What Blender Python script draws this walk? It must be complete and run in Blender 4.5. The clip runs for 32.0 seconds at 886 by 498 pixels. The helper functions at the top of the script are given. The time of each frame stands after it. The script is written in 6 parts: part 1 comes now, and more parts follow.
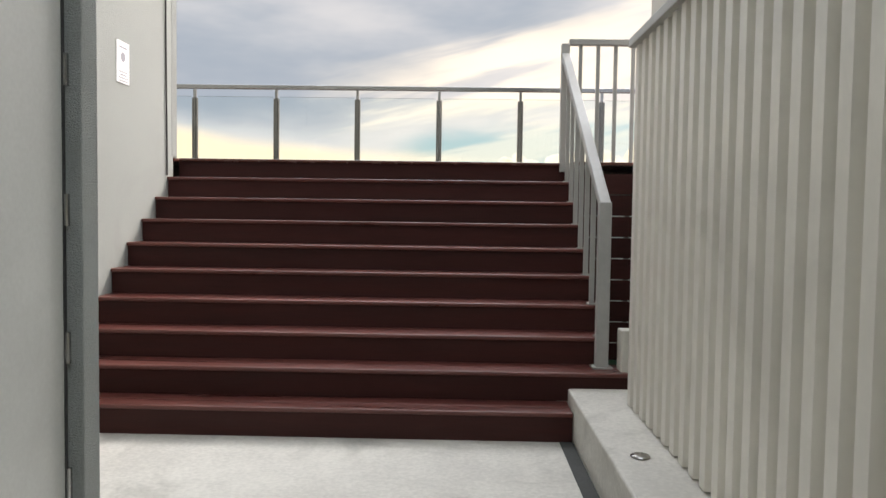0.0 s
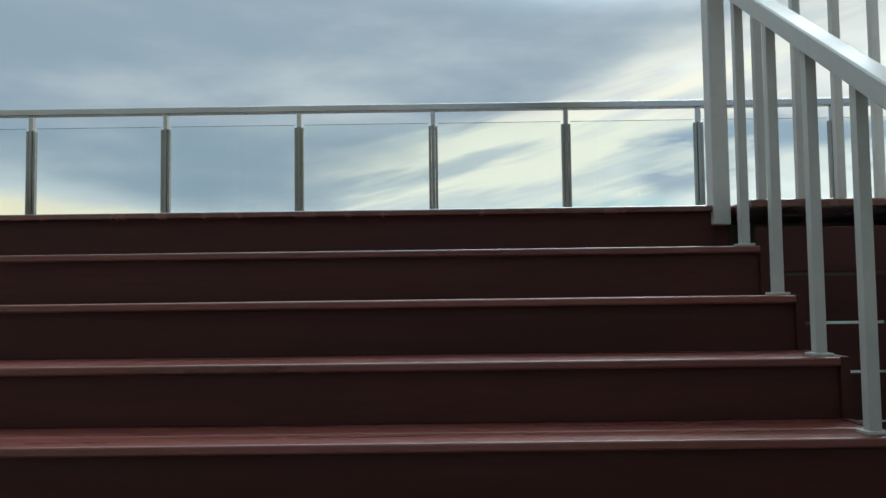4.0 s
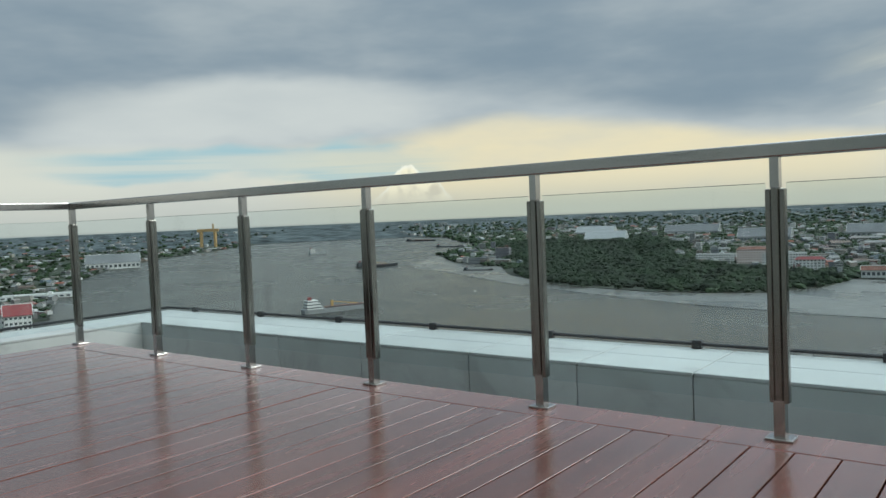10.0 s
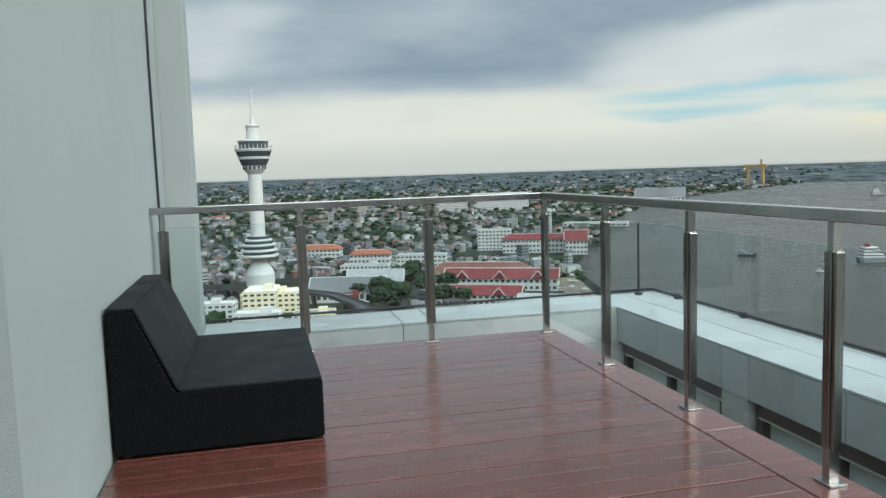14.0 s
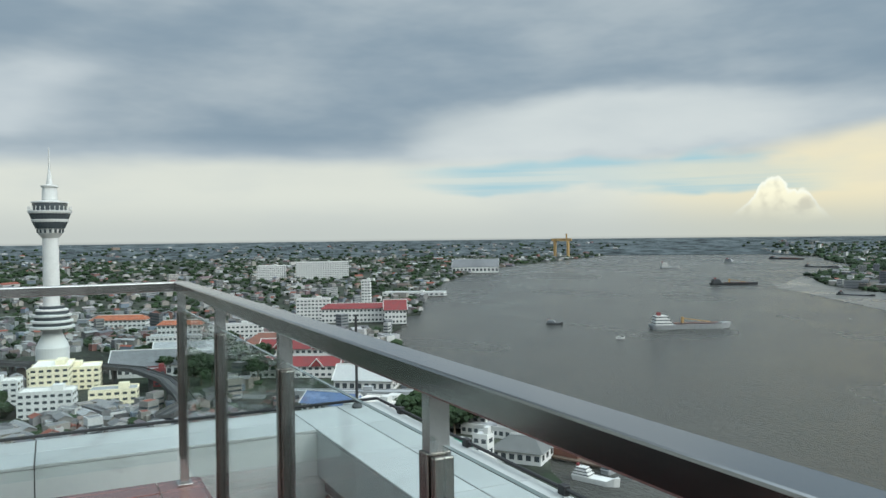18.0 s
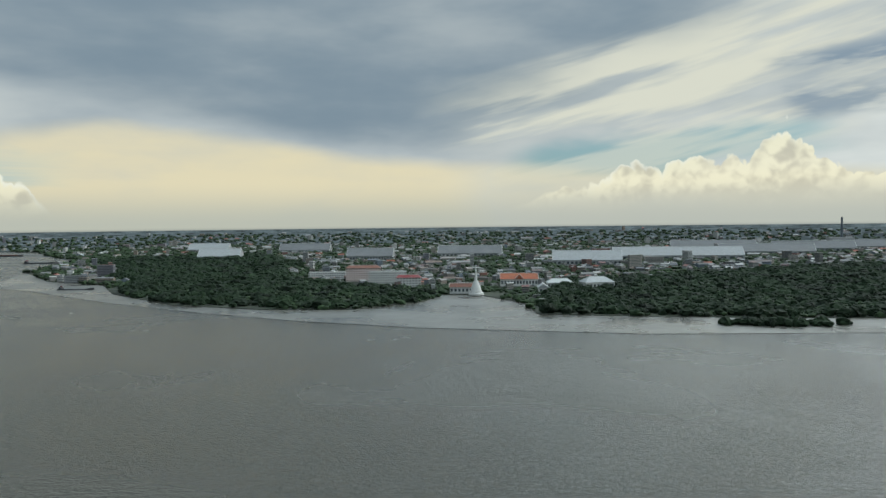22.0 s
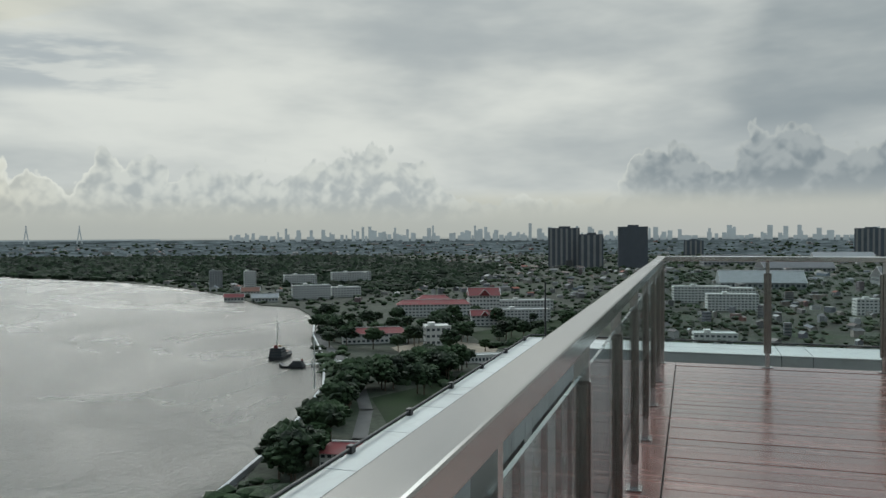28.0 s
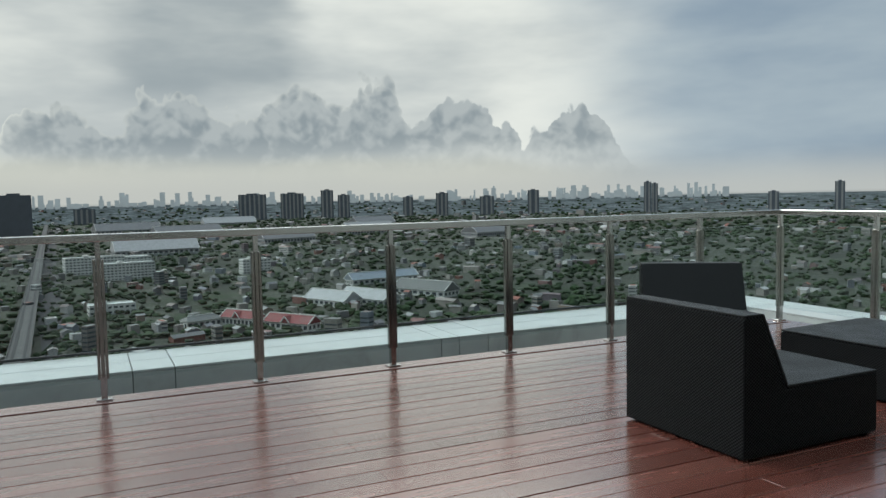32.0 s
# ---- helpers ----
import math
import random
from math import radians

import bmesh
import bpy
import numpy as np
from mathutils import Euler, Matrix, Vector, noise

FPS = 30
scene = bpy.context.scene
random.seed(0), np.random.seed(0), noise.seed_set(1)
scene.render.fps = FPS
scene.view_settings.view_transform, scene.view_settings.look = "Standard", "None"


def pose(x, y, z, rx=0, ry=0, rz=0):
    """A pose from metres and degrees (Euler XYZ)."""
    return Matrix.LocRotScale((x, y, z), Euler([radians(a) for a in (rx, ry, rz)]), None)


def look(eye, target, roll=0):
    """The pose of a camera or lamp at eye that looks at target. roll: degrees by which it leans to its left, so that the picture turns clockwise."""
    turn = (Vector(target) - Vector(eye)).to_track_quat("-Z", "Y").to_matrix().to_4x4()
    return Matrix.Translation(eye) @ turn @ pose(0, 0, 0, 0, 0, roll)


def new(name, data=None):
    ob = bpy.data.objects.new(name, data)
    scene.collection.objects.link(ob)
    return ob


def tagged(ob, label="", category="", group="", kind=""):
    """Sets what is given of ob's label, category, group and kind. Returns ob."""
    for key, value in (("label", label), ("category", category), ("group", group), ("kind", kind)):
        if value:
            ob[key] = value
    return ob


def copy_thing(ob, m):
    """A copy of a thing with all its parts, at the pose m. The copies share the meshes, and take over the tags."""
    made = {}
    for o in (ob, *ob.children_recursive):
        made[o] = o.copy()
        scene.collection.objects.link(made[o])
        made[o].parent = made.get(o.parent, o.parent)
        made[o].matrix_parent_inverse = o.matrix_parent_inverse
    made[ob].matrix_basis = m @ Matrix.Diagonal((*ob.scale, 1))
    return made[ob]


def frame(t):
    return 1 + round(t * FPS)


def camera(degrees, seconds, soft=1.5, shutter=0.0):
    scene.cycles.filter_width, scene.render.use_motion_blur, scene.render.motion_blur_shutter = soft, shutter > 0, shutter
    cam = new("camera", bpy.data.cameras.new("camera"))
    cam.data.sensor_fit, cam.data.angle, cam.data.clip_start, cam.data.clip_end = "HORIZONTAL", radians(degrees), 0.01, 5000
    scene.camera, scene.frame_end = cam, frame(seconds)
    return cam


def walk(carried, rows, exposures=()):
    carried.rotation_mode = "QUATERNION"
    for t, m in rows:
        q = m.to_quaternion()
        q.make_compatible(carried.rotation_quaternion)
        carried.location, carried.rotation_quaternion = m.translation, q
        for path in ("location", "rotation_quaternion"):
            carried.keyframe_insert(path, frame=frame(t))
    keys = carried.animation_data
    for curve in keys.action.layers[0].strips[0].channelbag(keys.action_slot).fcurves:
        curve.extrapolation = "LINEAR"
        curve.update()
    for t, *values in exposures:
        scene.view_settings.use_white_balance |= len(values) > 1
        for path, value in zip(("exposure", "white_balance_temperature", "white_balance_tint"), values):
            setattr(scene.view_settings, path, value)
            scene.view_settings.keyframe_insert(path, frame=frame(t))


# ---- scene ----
cam = camera(59.43, 32.0)
PATH = [
    (0, (0.480, -9.709, -0.447), (0.438, -7.712, -0.544), 0.81),
    (0.5, (0.429, -9.208, -0.414), (0.343, -7.212, -0.489), 0.88),
    (1, (0.404, -8.690, -0.407), (0.303, -6.692, -0.445), 0.77),
    (1.5, (0.351, -8.189, -0.382), (0.265, -6.191, -0.382), 0.21),
    (2, (0.319, -7.709, -0.369), (0.265, -5.710, -0.331), -0.32),
    (2.5, (0.314, -7.223, -0.396), (0.277, -5.225, -0.325), -0.57),
    (3, (0.324, -6.715, -0.408), (0.307, -4.717, -0.303), -0.41),
    (3.5, (0.309, -6.282, -0.365), (0.304, -4.285, -0.254), -0.72),
    (5.5, (0.282, -4.642, -0.242), (0.190, -2.646, -0.149), -0.82),
    (6, (0.343, -4.426, -0.104), (0.198, -2.433, -0.035), -0.80),
    (6.5, (0.309, -4.228, 0.003), (0.120, -2.237, 0.043), -1.13),
    (7, (0.336, -4.034, 0.118), (0.079, -2.051, 0.126), -1.29),
    (7.5, (0.279, -3.881, 0.227), (-0.040, -1.907, 0.199), -1.78),
    (8, (0.159, -3.708, 0.352), (-0.250, -1.751, 0.289), -1.93),
    (8.5, (0.119, -3.586, 0.436), (-0.426, -1.663, 0.360), -1.68),
    (9, (0.104, -3.359, 0.598), (-0.651, -1.510, 0.495), -1.84),
    (9.5, (0.013, -3.162, 0.763), (-0.968, -1.423, 0.654), -2.02),
    (10, (-0.044, -2.984, 0.879), (-1.267, -1.404, 0.792), -2.37),
    (10.5, (-0.126, -2.898, 0.980), (-1.573, -1.519, 0.915), -2.56),
    (11, (-0.273, -2.769, 1.120), (-1.916, -1.631, 1.042), -3.11),
    (11.5, (-0.356, -2.700, 1.186), (-2.150, -1.821, 1.090), -3.00),
    (12, (-0.365, -2.549, 1.187), (-2.252, -1.899, 1.062), -2.14),
    (12.5, (-0.321, -2.412, 1.274), (-2.246, -1.895, 1.103), -1.74),
    (13, (-0.317, -2.353, 1.266), (-2.250, -1.884, 1.063), -1.90),
    (13.5, (-0.306, -2.262, 1.274), (-2.240, -1.795, 1.065), -1.87),
    (15.5, (-0.506, -1.759, 1.292), (-2.454, -1.329, 1.149), -1.60),
    (16, (-0.645, -1.577, 1.281), (-2.595, -1.152, 1.152), -1.64),
    (16.5, (-0.860, -1.359, 1.288), (-2.805, -0.904, 1.180), -1.64),
    (17, (-1.080, -1.126, 1.289), (-3.002, -0.582, 1.202), -1.42),
    (17.5, (-1.334, -0.854, 1.311), (-3.206, -0.154, 1.254), -0.88),
    (18, (-1.587, -0.618, 1.319), (-3.372, 0.283, 1.285), -0.66),
    (18.5, (-1.740, -0.448, 1.331), (-3.400, 0.668, 1.312), -0.62),
    (19, (-1.821, -0.351, 1.341), (-3.328, 0.964, 1.321), -0.72),
    (19.5, (-1.861, -0.308, 1.349), (-3.195, 1.181, 1.319), -0.63),
    (20, (-1.880, -0.293, 1.355), (-3.038, 1.337, 1.312), -0.73),
    (20.5, (-1.887, -0.289, 1.358), (-2.856, 1.459, 1.306), -0.69),
    (21, (-1.884, -0.290, 1.358), (-2.650, 1.556, 1.298), -0.42),
    (21.5, (-1.873, -0.292, 1.356), (-2.436, 1.626, 1.292), -0.50),
    (22, (-1.859, -0.294, 1.353), (-2.200, 1.675, 1.286), -0.62),
    (22.5, (-1.844, -0.293, 1.351), (-1.974, 1.702, 1.281), -0.62),
    (23, (-1.828, -0.285, 1.348), (-1.760, 1.713, 1.282), -0.69),
    (23.5, (-1.811, -0.272, 1.345), (-1.563, 1.711, 1.285), -0.68),
    (24, (-1.791, -0.255, 1.343), (-1.361, 1.697, 1.291), -0.30),
    (24.5, (-1.766, -0.240, 1.342), (-1.146, 1.661, 1.300), 0.09),
    (26.5, (-1.557, -0.201, 1.356), (-0.117, 1.186, 1.354), 0.25),
    (27, (-1.677, -0.197, 1.349), (-0.052, 0.970, 1.346), -0.14),
    (27.5, (-1.812, -0.210, 1.334), (-0.027, 0.693, 1.317), -0.44),
    (28, (-1.881, -0.277, 1.322), (0.024, 0.331, 1.284), -0.28),
    (28.5, (-1.805, -0.313, 1.344), (0.171, -0.007, 1.275), -0.45),
    (29, (-1.575, -0.331, 1.348), (0.422, -0.296, 1.254), -0.36),
    (29.5, (-1.214, -0.400, 1.301), (0.774, -0.583, 1.184), -0.45),
    (30, (-0.862, -0.454, 1.305), (1.104, -0.800, 1.175), -0.79),
    (30.5, (-0.454, -0.507, 1.309), (1.481, -0.992, 1.171), -1.08),
    (31, (-0.064, -0.621, 1.306), (1.833, -1.237, 1.163), -1.22),
    (31.5, (0.380, -0.767, 1.302), (2.232, -1.508, 1.161), -1.09),
    (32, (0.803, -0.912, 1.301), (2.613, -1.752, 1.161), -1.12),
]
# seconds, stops, white balance: the picture is cooler and darker out on the deck
EXPOSURES = [(0.0, 0.82, 7150, 20), (1.0, 0.80, 7000, 20), (2.0, 0.72, 6250, 9), (3.5, 0.45, 6200, 5), (6.0, 0.4, 6250, 5), (8.0, 0.2, 6200, 5), (9.0, 0.08, 6200, 5), (10.0, 0.12, 6200, 5), (11.0, 0.2, 6200, 5),
             (13.0, 0.3, 6150, 5), (16.0, 0.25, 6150, 5), (19.0, 0.2, 6100, 6), (22.0, 0.0, 6200, 5), (24.5, -0.1, 6250, 5), (27.0, -0.2, 6300, 6), (29.0, -0.2, 6300, 6), (32.0, 0.0, 6300, 6)]
walk(cam, [(t, look(eye, target, roll)) for t, eye, target, roll in PATH], EXPOSURES)

# ---- sun and sky ----
sun_data = bpy.data.lights.new("sun", "SUN")
sun_data.energy, sun_data.angle, sun_data.color = 1.0, radians(14), (1.0, 0.95, 0.87)
sun = new("sun", sun_data)
SUN_YAW, SUN_UP = -52.0, 34.0      # yaw to the left of +y, height above the horizon
sun.matrix_world = look((0, 0, 60), (60 * math.sin(radians(SUN_YAW)), -60 * math.cos(radians(SUN_YAW)),
                                     60 - 60 * math.tan(radians(SUN_UP))))


class Graph:
    """Short hand for building node trees."""

    def __init__(self, tree):
        self.tree = tree
        tree.nodes.clear()

    def node(self, kind):
        return self.tree.nodes.new(kind)

    def put(self, socket, value):
        if isinstance(value, bpy.types.NodeSocket):
            self.tree.links.new(value, socket)
        elif value is not None:
            if socket.type == "RGBA" and len(value) == 3:
                value = (*value, 1)
            socket.default_value = value

    def math(self, op, a, b=None, c=None):
        n = self.node("ShaderNodeMath")
        n.operation = op
        for s, v in zip(n.inputs, (a, b, c)):
            self.put(s, v)
        return n.outputs[0]

    def vec(self, op, a, b=None):
        n = self.node("ShaderNodeVectorMath")
        n.operation = op
        self.put(n.inputs[0], a)
        if b is not None:
            self.put(n.inputs[1], b)
        return n.outputs["Value"] if op in ("DOT_PRODUCT", "LENGTH") else n.outputs[0]

    def smooth(self, v, lo, hi, a=0.0, b=1.0):
        n = self.node("ShaderNodeMapRange")
        n.interpolation_type = "SMOOTHSTEP"
        for s, x in zip(n.inputs, (v, lo, hi, a, b)):
            self.put(s, x)
        return n.outputs[0]

    def mix(self, f, a, b, blend="MIX"):
        n = self.node("ShaderNodeMix")
        n.data_type, n.blend_type = "RGBA", blend
        self.put(n.inputs[0], f)
        self.put(n.inputs[6], a)
        self.put(n.inputs[7], b)
        return n.outputs[2]

    def noise(self, v, scale, detail=4.0, rough=0.55, out="Fac", distort=0.0):
        n = self.node("ShaderNodeTexNoise")
        self.put(n.inputs["Vector"], v)
        n.inputs["Scale"].default_value = scale
        n.inputs["Detail"].default_value = detail
        n.inputs["Roughness"].default_value = rough
        n.inputs["Distortion"].default_value = distort
        return n.outputs[out]

    def ramp(self, f, *stops):
        n = self.node("ShaderNodeValToRGB")
        self.put(n.inputs[0], f)
        el = n.color_ramp.elements
        while len(el) < len(stops):
            el.new(1.0)
        for e, (p, c) in zip(el, stops):
            e.position, e.color = p, (*c, 1)
        return n.outputs[0]

    def combine(self, x, y, z):
        n = self.node("ShaderNodeCombineXYZ")
        for s, v in zip(n.inputs, (x, y, z)):
            self.put(s, v)
        return n.outputs[0]


def build_sky():
    world = bpy.data.worlds.new("sky")
    scene.world = world
    world.use_nodes = True
    g = Graph(world.node_tree)
    d = g.node("ShaderNodeTexCoord").outputs["Generated"]
    sep = g.node("ShaderNodeSeparateXYZ")
    g.put(sep.inputs[0], d)
    x, y, z = sep.outputs
    yaw0 = g.math("MULTIPLY", g.math("ARCTAN2", g.math("MULTIPLY", x, -1.0), y), 57.2958)
    el0 = g.math("MULTIPLY", g.math("ARCSINE", z), 57.2958)

    def add(a, b):
        return g.math("ADD", a, b)

    def mul(a, b):
        return g.math("MULTIPLY", a, b)

    def span(v, a, b, c, e):
        """Rises from a to b and falls from c to e."""
        return mul(g.smooth(v, a, b), g.smooth(v, c, e, 1.0, 0.0))

    def profile(v, *stops):
        """A height in degrees that changes with the direction."""
        r = g.ramp(g.math("DIVIDE", add(v, 180.0), 360.0), *[((a + 180.0) / 360.0, (h / 20.0,) * 3) for a, h in sorted(stops)])
        return mul(r, 20.0)

    def field(ka, ke, seed, detail=3.0, rough=0.5, tilt=0.0, a=yaw0, e=el0):
        """Noise over the sky in degrees, stretched along the horizon where ka is small."""
        up = e if not tilt else add(e, mul(a, tilt))
        return g.noise(g.combine(mul(a, ka), mul(up, ke), seed), 1.0, detail, rough)

    # soft warps, so that no cloud edge runs straight
    wa = g.math("SUBTRACT", field(0.06, 0.16, 2.0), 0.5)
    we = g.math("SUBTRACT", field(0.07, 0.20, 9.0, 4.0), 0.5)
    yaw = add(yaw0, mul(wa, 16.0))
    el = add(el0, mul(we, 5.0))

    nishita = g.node("ShaderNodeTexSky")
    nishita.sky_type, nishita.sun_disc = "NISHITA", False
    nishita.sun_elevation, nishita.sun_rotation = radians(SUN_UP), radians(-SUN_YAW)
    clear = g.mix(0.5, g.mix(1.0, nishita.outputs[0], (0.062, 0.072, 0.066), "MULTIPLY"), (0.24, 0.38, 0.47))

    # even cloud sheet: grey over the town, brighter towards the sun
    broad, fine = field(0.030, 0.085, 4.0, 3.0, 0.5), field(0.075, 0.24, 6.0, 4.0, 0.55)
    mottle = add(mul(broad, 0.65), mul(fine, 0.5))
    bright_side = span(yaw, -150.0, -118.0, -24.0, 2.0)
    sheet_a = g.mix(g.smooth(mottle, 0.38, 0.76), (0.55, 0.57, 0.56), (0.33, 0.38, 0.42))
    sheet_b = g.mix(g.smooth(mottle, 0.40, 0.76), (0.82, 0.82, 0.765), (0.47, 0.50, 0.505))
    sky = g.mix(bright_side, sheet_a, sheet_b)

    # the dark cloud mass: its lower edge in the west, and its slanting end
    edge = profile(yaw0, (-60, 4.4), (8, 4.4), (15, 4.7), (23, 6.0), (33, 8.0), (42, 9.2), (52, 9.6), (60, 7.6), (66, 5.6), (100, 5.6), (135, 6.0))
    above = g.math("SUBTRACT", add(el0, mul(we, 1.6)), edge)
    slant = g.math("SUBTRACT", add(yaw, mul(g.math("SUBTRACT", el, 4.4), 2.35)), 9.0)
    mass = mul(g.smooth(above, -0.3, 1.8), g.smooth(slant, -5.0, 11.0))
    thick = add(0.50, mul(g.smooth(mottle, 0.40, 0.70), 0.42))
    thick = mul(thick, g.smooth(above, 5.0, 20.0, 1.0, 0.80))
    sky = g.mix(mul(mass, thick), sky, (0.205, 0.265, 0.32))
    # pale grey shelf under it, and a white rent in the west
    shelf = mul(span(yaw, 34.0, 42.0, 60.0, 68.0), span(el, 5.2, 6.2, 8.5, 10.5))
    sky = g.mix(mul(shelf, 0.55), sky, (0.62, 0.63, 0.60))
    rent = mul(span(yaw, 84.0, 92.0, 101.0, 106.0), span(el, 6.6, 8.6, 10.6, 13.0))
    sky = g.mix(mul(rent, 0.4), sky, (0.74, 0.745, 0.72))

    # slanting cream veils beside its end, with blue gaps and slate wisps
    grain = field(0.05, 0.42, 3.0, 4.0, 0.55, 0.24)
    line = add(el, mul(yaw, 0.26))
    veil_zone = mul(span(yaw, -54.0, -36.0, 6.0, 13.0), span(line, 0.6, 3.0, 9.0, 14.0))
    sky = g.mix(mul(veil_zone, g.smooth(grain, 0.42, 0.60, 0.12, 0.92)), sky, (0.745, 0.715, 0.59))
    gap = mul(span(yaw, -19.0, -12.0, 0.0, 6.0), span(add(el, mul(yaw0, 0.10)), 2.2, 3.6, 5.0, 6.2))
    sky = g.mix(mul(gap, g.smooth(grain, 0.60, 0.46, 0.45, 1.0)), sky, clear)
    wisp_noise = field(0.11, 0.62, 14.0, 4.0, 0.6, 0.05)
    for a, b, c, e, low, high, tone in ((-40, -34, -17, -12, 9.4, 10.6, 0.85), (-27, -22, -15, -11, 7.2, 8.2, 0.75), (-43, -38, -31.5, -29.5, 10.0, 15.4, 0.78), (-46, -38, -31, -27, 8.0, 9.0, 0.5), (-56, -48, -36, -32, 9.8, 12.6, 0.45)):
        area = mul(span(add(yaw0, add(mul(wa, 16.0), mul(we, 14.0))), a, b, c, e), span(add(el0, mul(we, 3.6)), low - 0.9, low + 0.3, high - 0.3, high + 1.1))
        sky = g.mix(mul(area, mul(g.smooth(wisp_noise, 0.60, 0.45, 0.35, 1.1), tone)), sky, (0.24, 0.305, 0.375))

    # the pale band under the edge of the cloud layer
    warm = g.math("MAXIMUM", span(yaw, 0.0, 12.0, 36.0, 54.0), mul(span(yaw, -48.0, -26.0, 2.0, 12.0), 0.55))
    pale = g.mix(warm, (0.655, 0.645, 0.56), (0.80, 0.69, 0.46))
    pale = g.mix(mul(g.smooth(fine, 0.42, 0.75), 0.40), pale, (0.52, 0.54, 0.52))
    low_top = profile(yaw0, (-180, 2.2), (-125, 2.2), (-118, 2.9), (-75, 3.0), (-40, 3.2), (-8, 3.6), (8, 4.6), (15, 4.9), (23, 6.1), (33, 7.4), (42, 5.6), (52, 5.4), (66, 5.8), (100, 5.6), (135, 6.0))
    low = g.smooth(g.math("SUBTRACT", add(el0, mul(we, 1.8)), low_top), -1.0, 0.4, 1.0, 0.0)
    sky = g.mix(mul(low, 0.93), sky, pale)
    bars = field(0.030, 0.9, 1.0, 4.0)
    hole = mul(span(yaw0, 34.0, 41.0, 59.0, 68.0), span(el, 3.2, 3.9, 4.9, 5.6))
    sky = g.mix(mul(hole, g.smooth(bars, 0.62, 0.42, 0.30, 0.95)), sky, (0.36, 0.52, 0.56))

    # rain in the east and a tall grey tower of cloud behind the cumulus
    tower_edge = add(mul(wa, 10.0), mul(we, 12.0))
    tall = mul(span(add(yaw0, tower_edge), -107.5, -103.0, -95.0, -90.0), g.smooth(el, 6.0, 9.0))
    sky = g.mix(mul(tall, g.smooth(fine, 0.28, 0.66, 0.62, 0.92)), sky, (0.335, 0.375, 0.395))
    rain = g.smooth(add(yaw0, tower_edge), -119.0, -134.0, 0.0, 0.88)
    sky = g.mix(rain, sky, g.mix(g.smooth(mottle, 0.36, 0.70), (0.40, 0.47, 0.52), (0.25, 0.325, 0.41)))

    # cumulus heads along the horizon: rounded lumps at three sizes
    def lumps(k, seed, a, e):
        return g.math("ABSOLUTE", g.math("SUBTRACT", mul(field(k, k, seed, 1.0, 0.4, 0.0, a, e), 2.0), 1.0))

    def crown_at(a, e):
        return add(mul(lumps(0.26, 21.0, a, e), 3.6), add(mul(lumps(0.62, 31.0, a, e), 1.9), mul(lumps(1.5, 41.0, a, e), 0.7)))

    crown = crown_at(yaw0, mul(el0, 0.7))
    heights = profile(yaw0, (-140, 0), (-130, 0.5), (-127, 5.0), (-124.5, 7.6), (-121.5, 3.6), (-118.8, 6.2), (-115, 7.4), (-113.2, 4.8), (-111, 8.8), (-107.5, 7.2), (-104.5, 8.9), (-100.5, 6.0), (-98, 7.2), (-94.8, 8.3), (-92, 4.6), (-90, 6.0), (-87.8, 7.4),
                      (-84, 2.6), (-74, 3.0), (-70, 6.2), (-65, 7.0), (-61.5, 4.0), (-56.5, 5.6), (-53, 4.4), (-49.5, 6.3), (-46.5, 3.4), (-42, 5.4), (-39, 3.4), (-33, 4.0), (-27, 2.6), (-22.5, 4.6))
    heights_b = profile(yaw0, (-25, 0), (-22.5, 4.6), (-19.5, 3.2), (-16.5, 4.6), (-14, 6.9), (-11.5, 4.8), (-6.5, 4.8), (-4, 4.2), (-1, 2.8), (3, 1.8), (8, 0),
                        (36.0, 0), (37.5, 2.8), (40.2, 4.3), (41.6, 2.8), (44, 0), (92, 0), (94.5, 2.2), (98, 2.6), (101, 0))
    heights = g.math("MAXIMUM", mul(heights, g.smooth(yaw0, -24.0, -22.0, 1.0, 0.0)), mul(heights_b, g.smooth(yaw0, -25.0, -22.6)))
    reach = g.smooth(heights, 0.6, 4.5)
    top = add(heights, mul(g.math("SUBTRACT", crown, 1.35), mul(reach, 0.95)))
    inside = g.math("SUBTRACT", top, el0)
    base_soft = g.smooth(add(el0, mul(we, 3.0)), g.smooth(yaw0, -70.0, -88.0, 0.6, 0.8), g.smooth(yaw0, -70.0, -88.0, 2.6, 4.6), 0.06, 1.0)
    cum = mul(mul(g.smooth(inside, 0.0, 0.28), g.smooth(heights, 0.6, 2.0)), base_soft)
    heavy = g.smooth(yaw0, -80.0, -90.0)
    grey_side = g.smooth(yaw0, -26.0, -52.0)
    def form_at(a, e):
        return add(mul(field(0.30, 0.34, 51.0, 1.0, 0.4, 0.0, a, e), 1.0), add(mul(lumps(0.55, 61.0, a, e), 0.75), mul(lumps(1.2, 71.0, a, e), 0.38)))

    relief = g.math("SUBTRACT", form_at(yaw0, el0), form_at(add(yaw0, 0.5), add(el0, 0.7)))
    lit = g.smooth(add(mul(relief, 1.5), g.smooth(inside, 0.0, 3.4, 0.30, -0.22)), -0.50, 0.50)
    warm_body = g.mix(lit, (0.60, 0.545, 0.42), (0.93, 0.85, 0.62))
    grey_body = g.mix(lit, g.mix(heavy, (0.46, 0.49, 0.49), (0.255, 0.295, 0.32)), g.mix(heavy, (0.72, 0.73, 0.68), (0.43, 0.46, 0.465)))
    body = g.mix(grey_side, warm_body, grey_body)
    rim = mul(span(inside, 0.0, 0.10, 0.15, 0.7), g.smooth(broad, 0.44, 0.58))
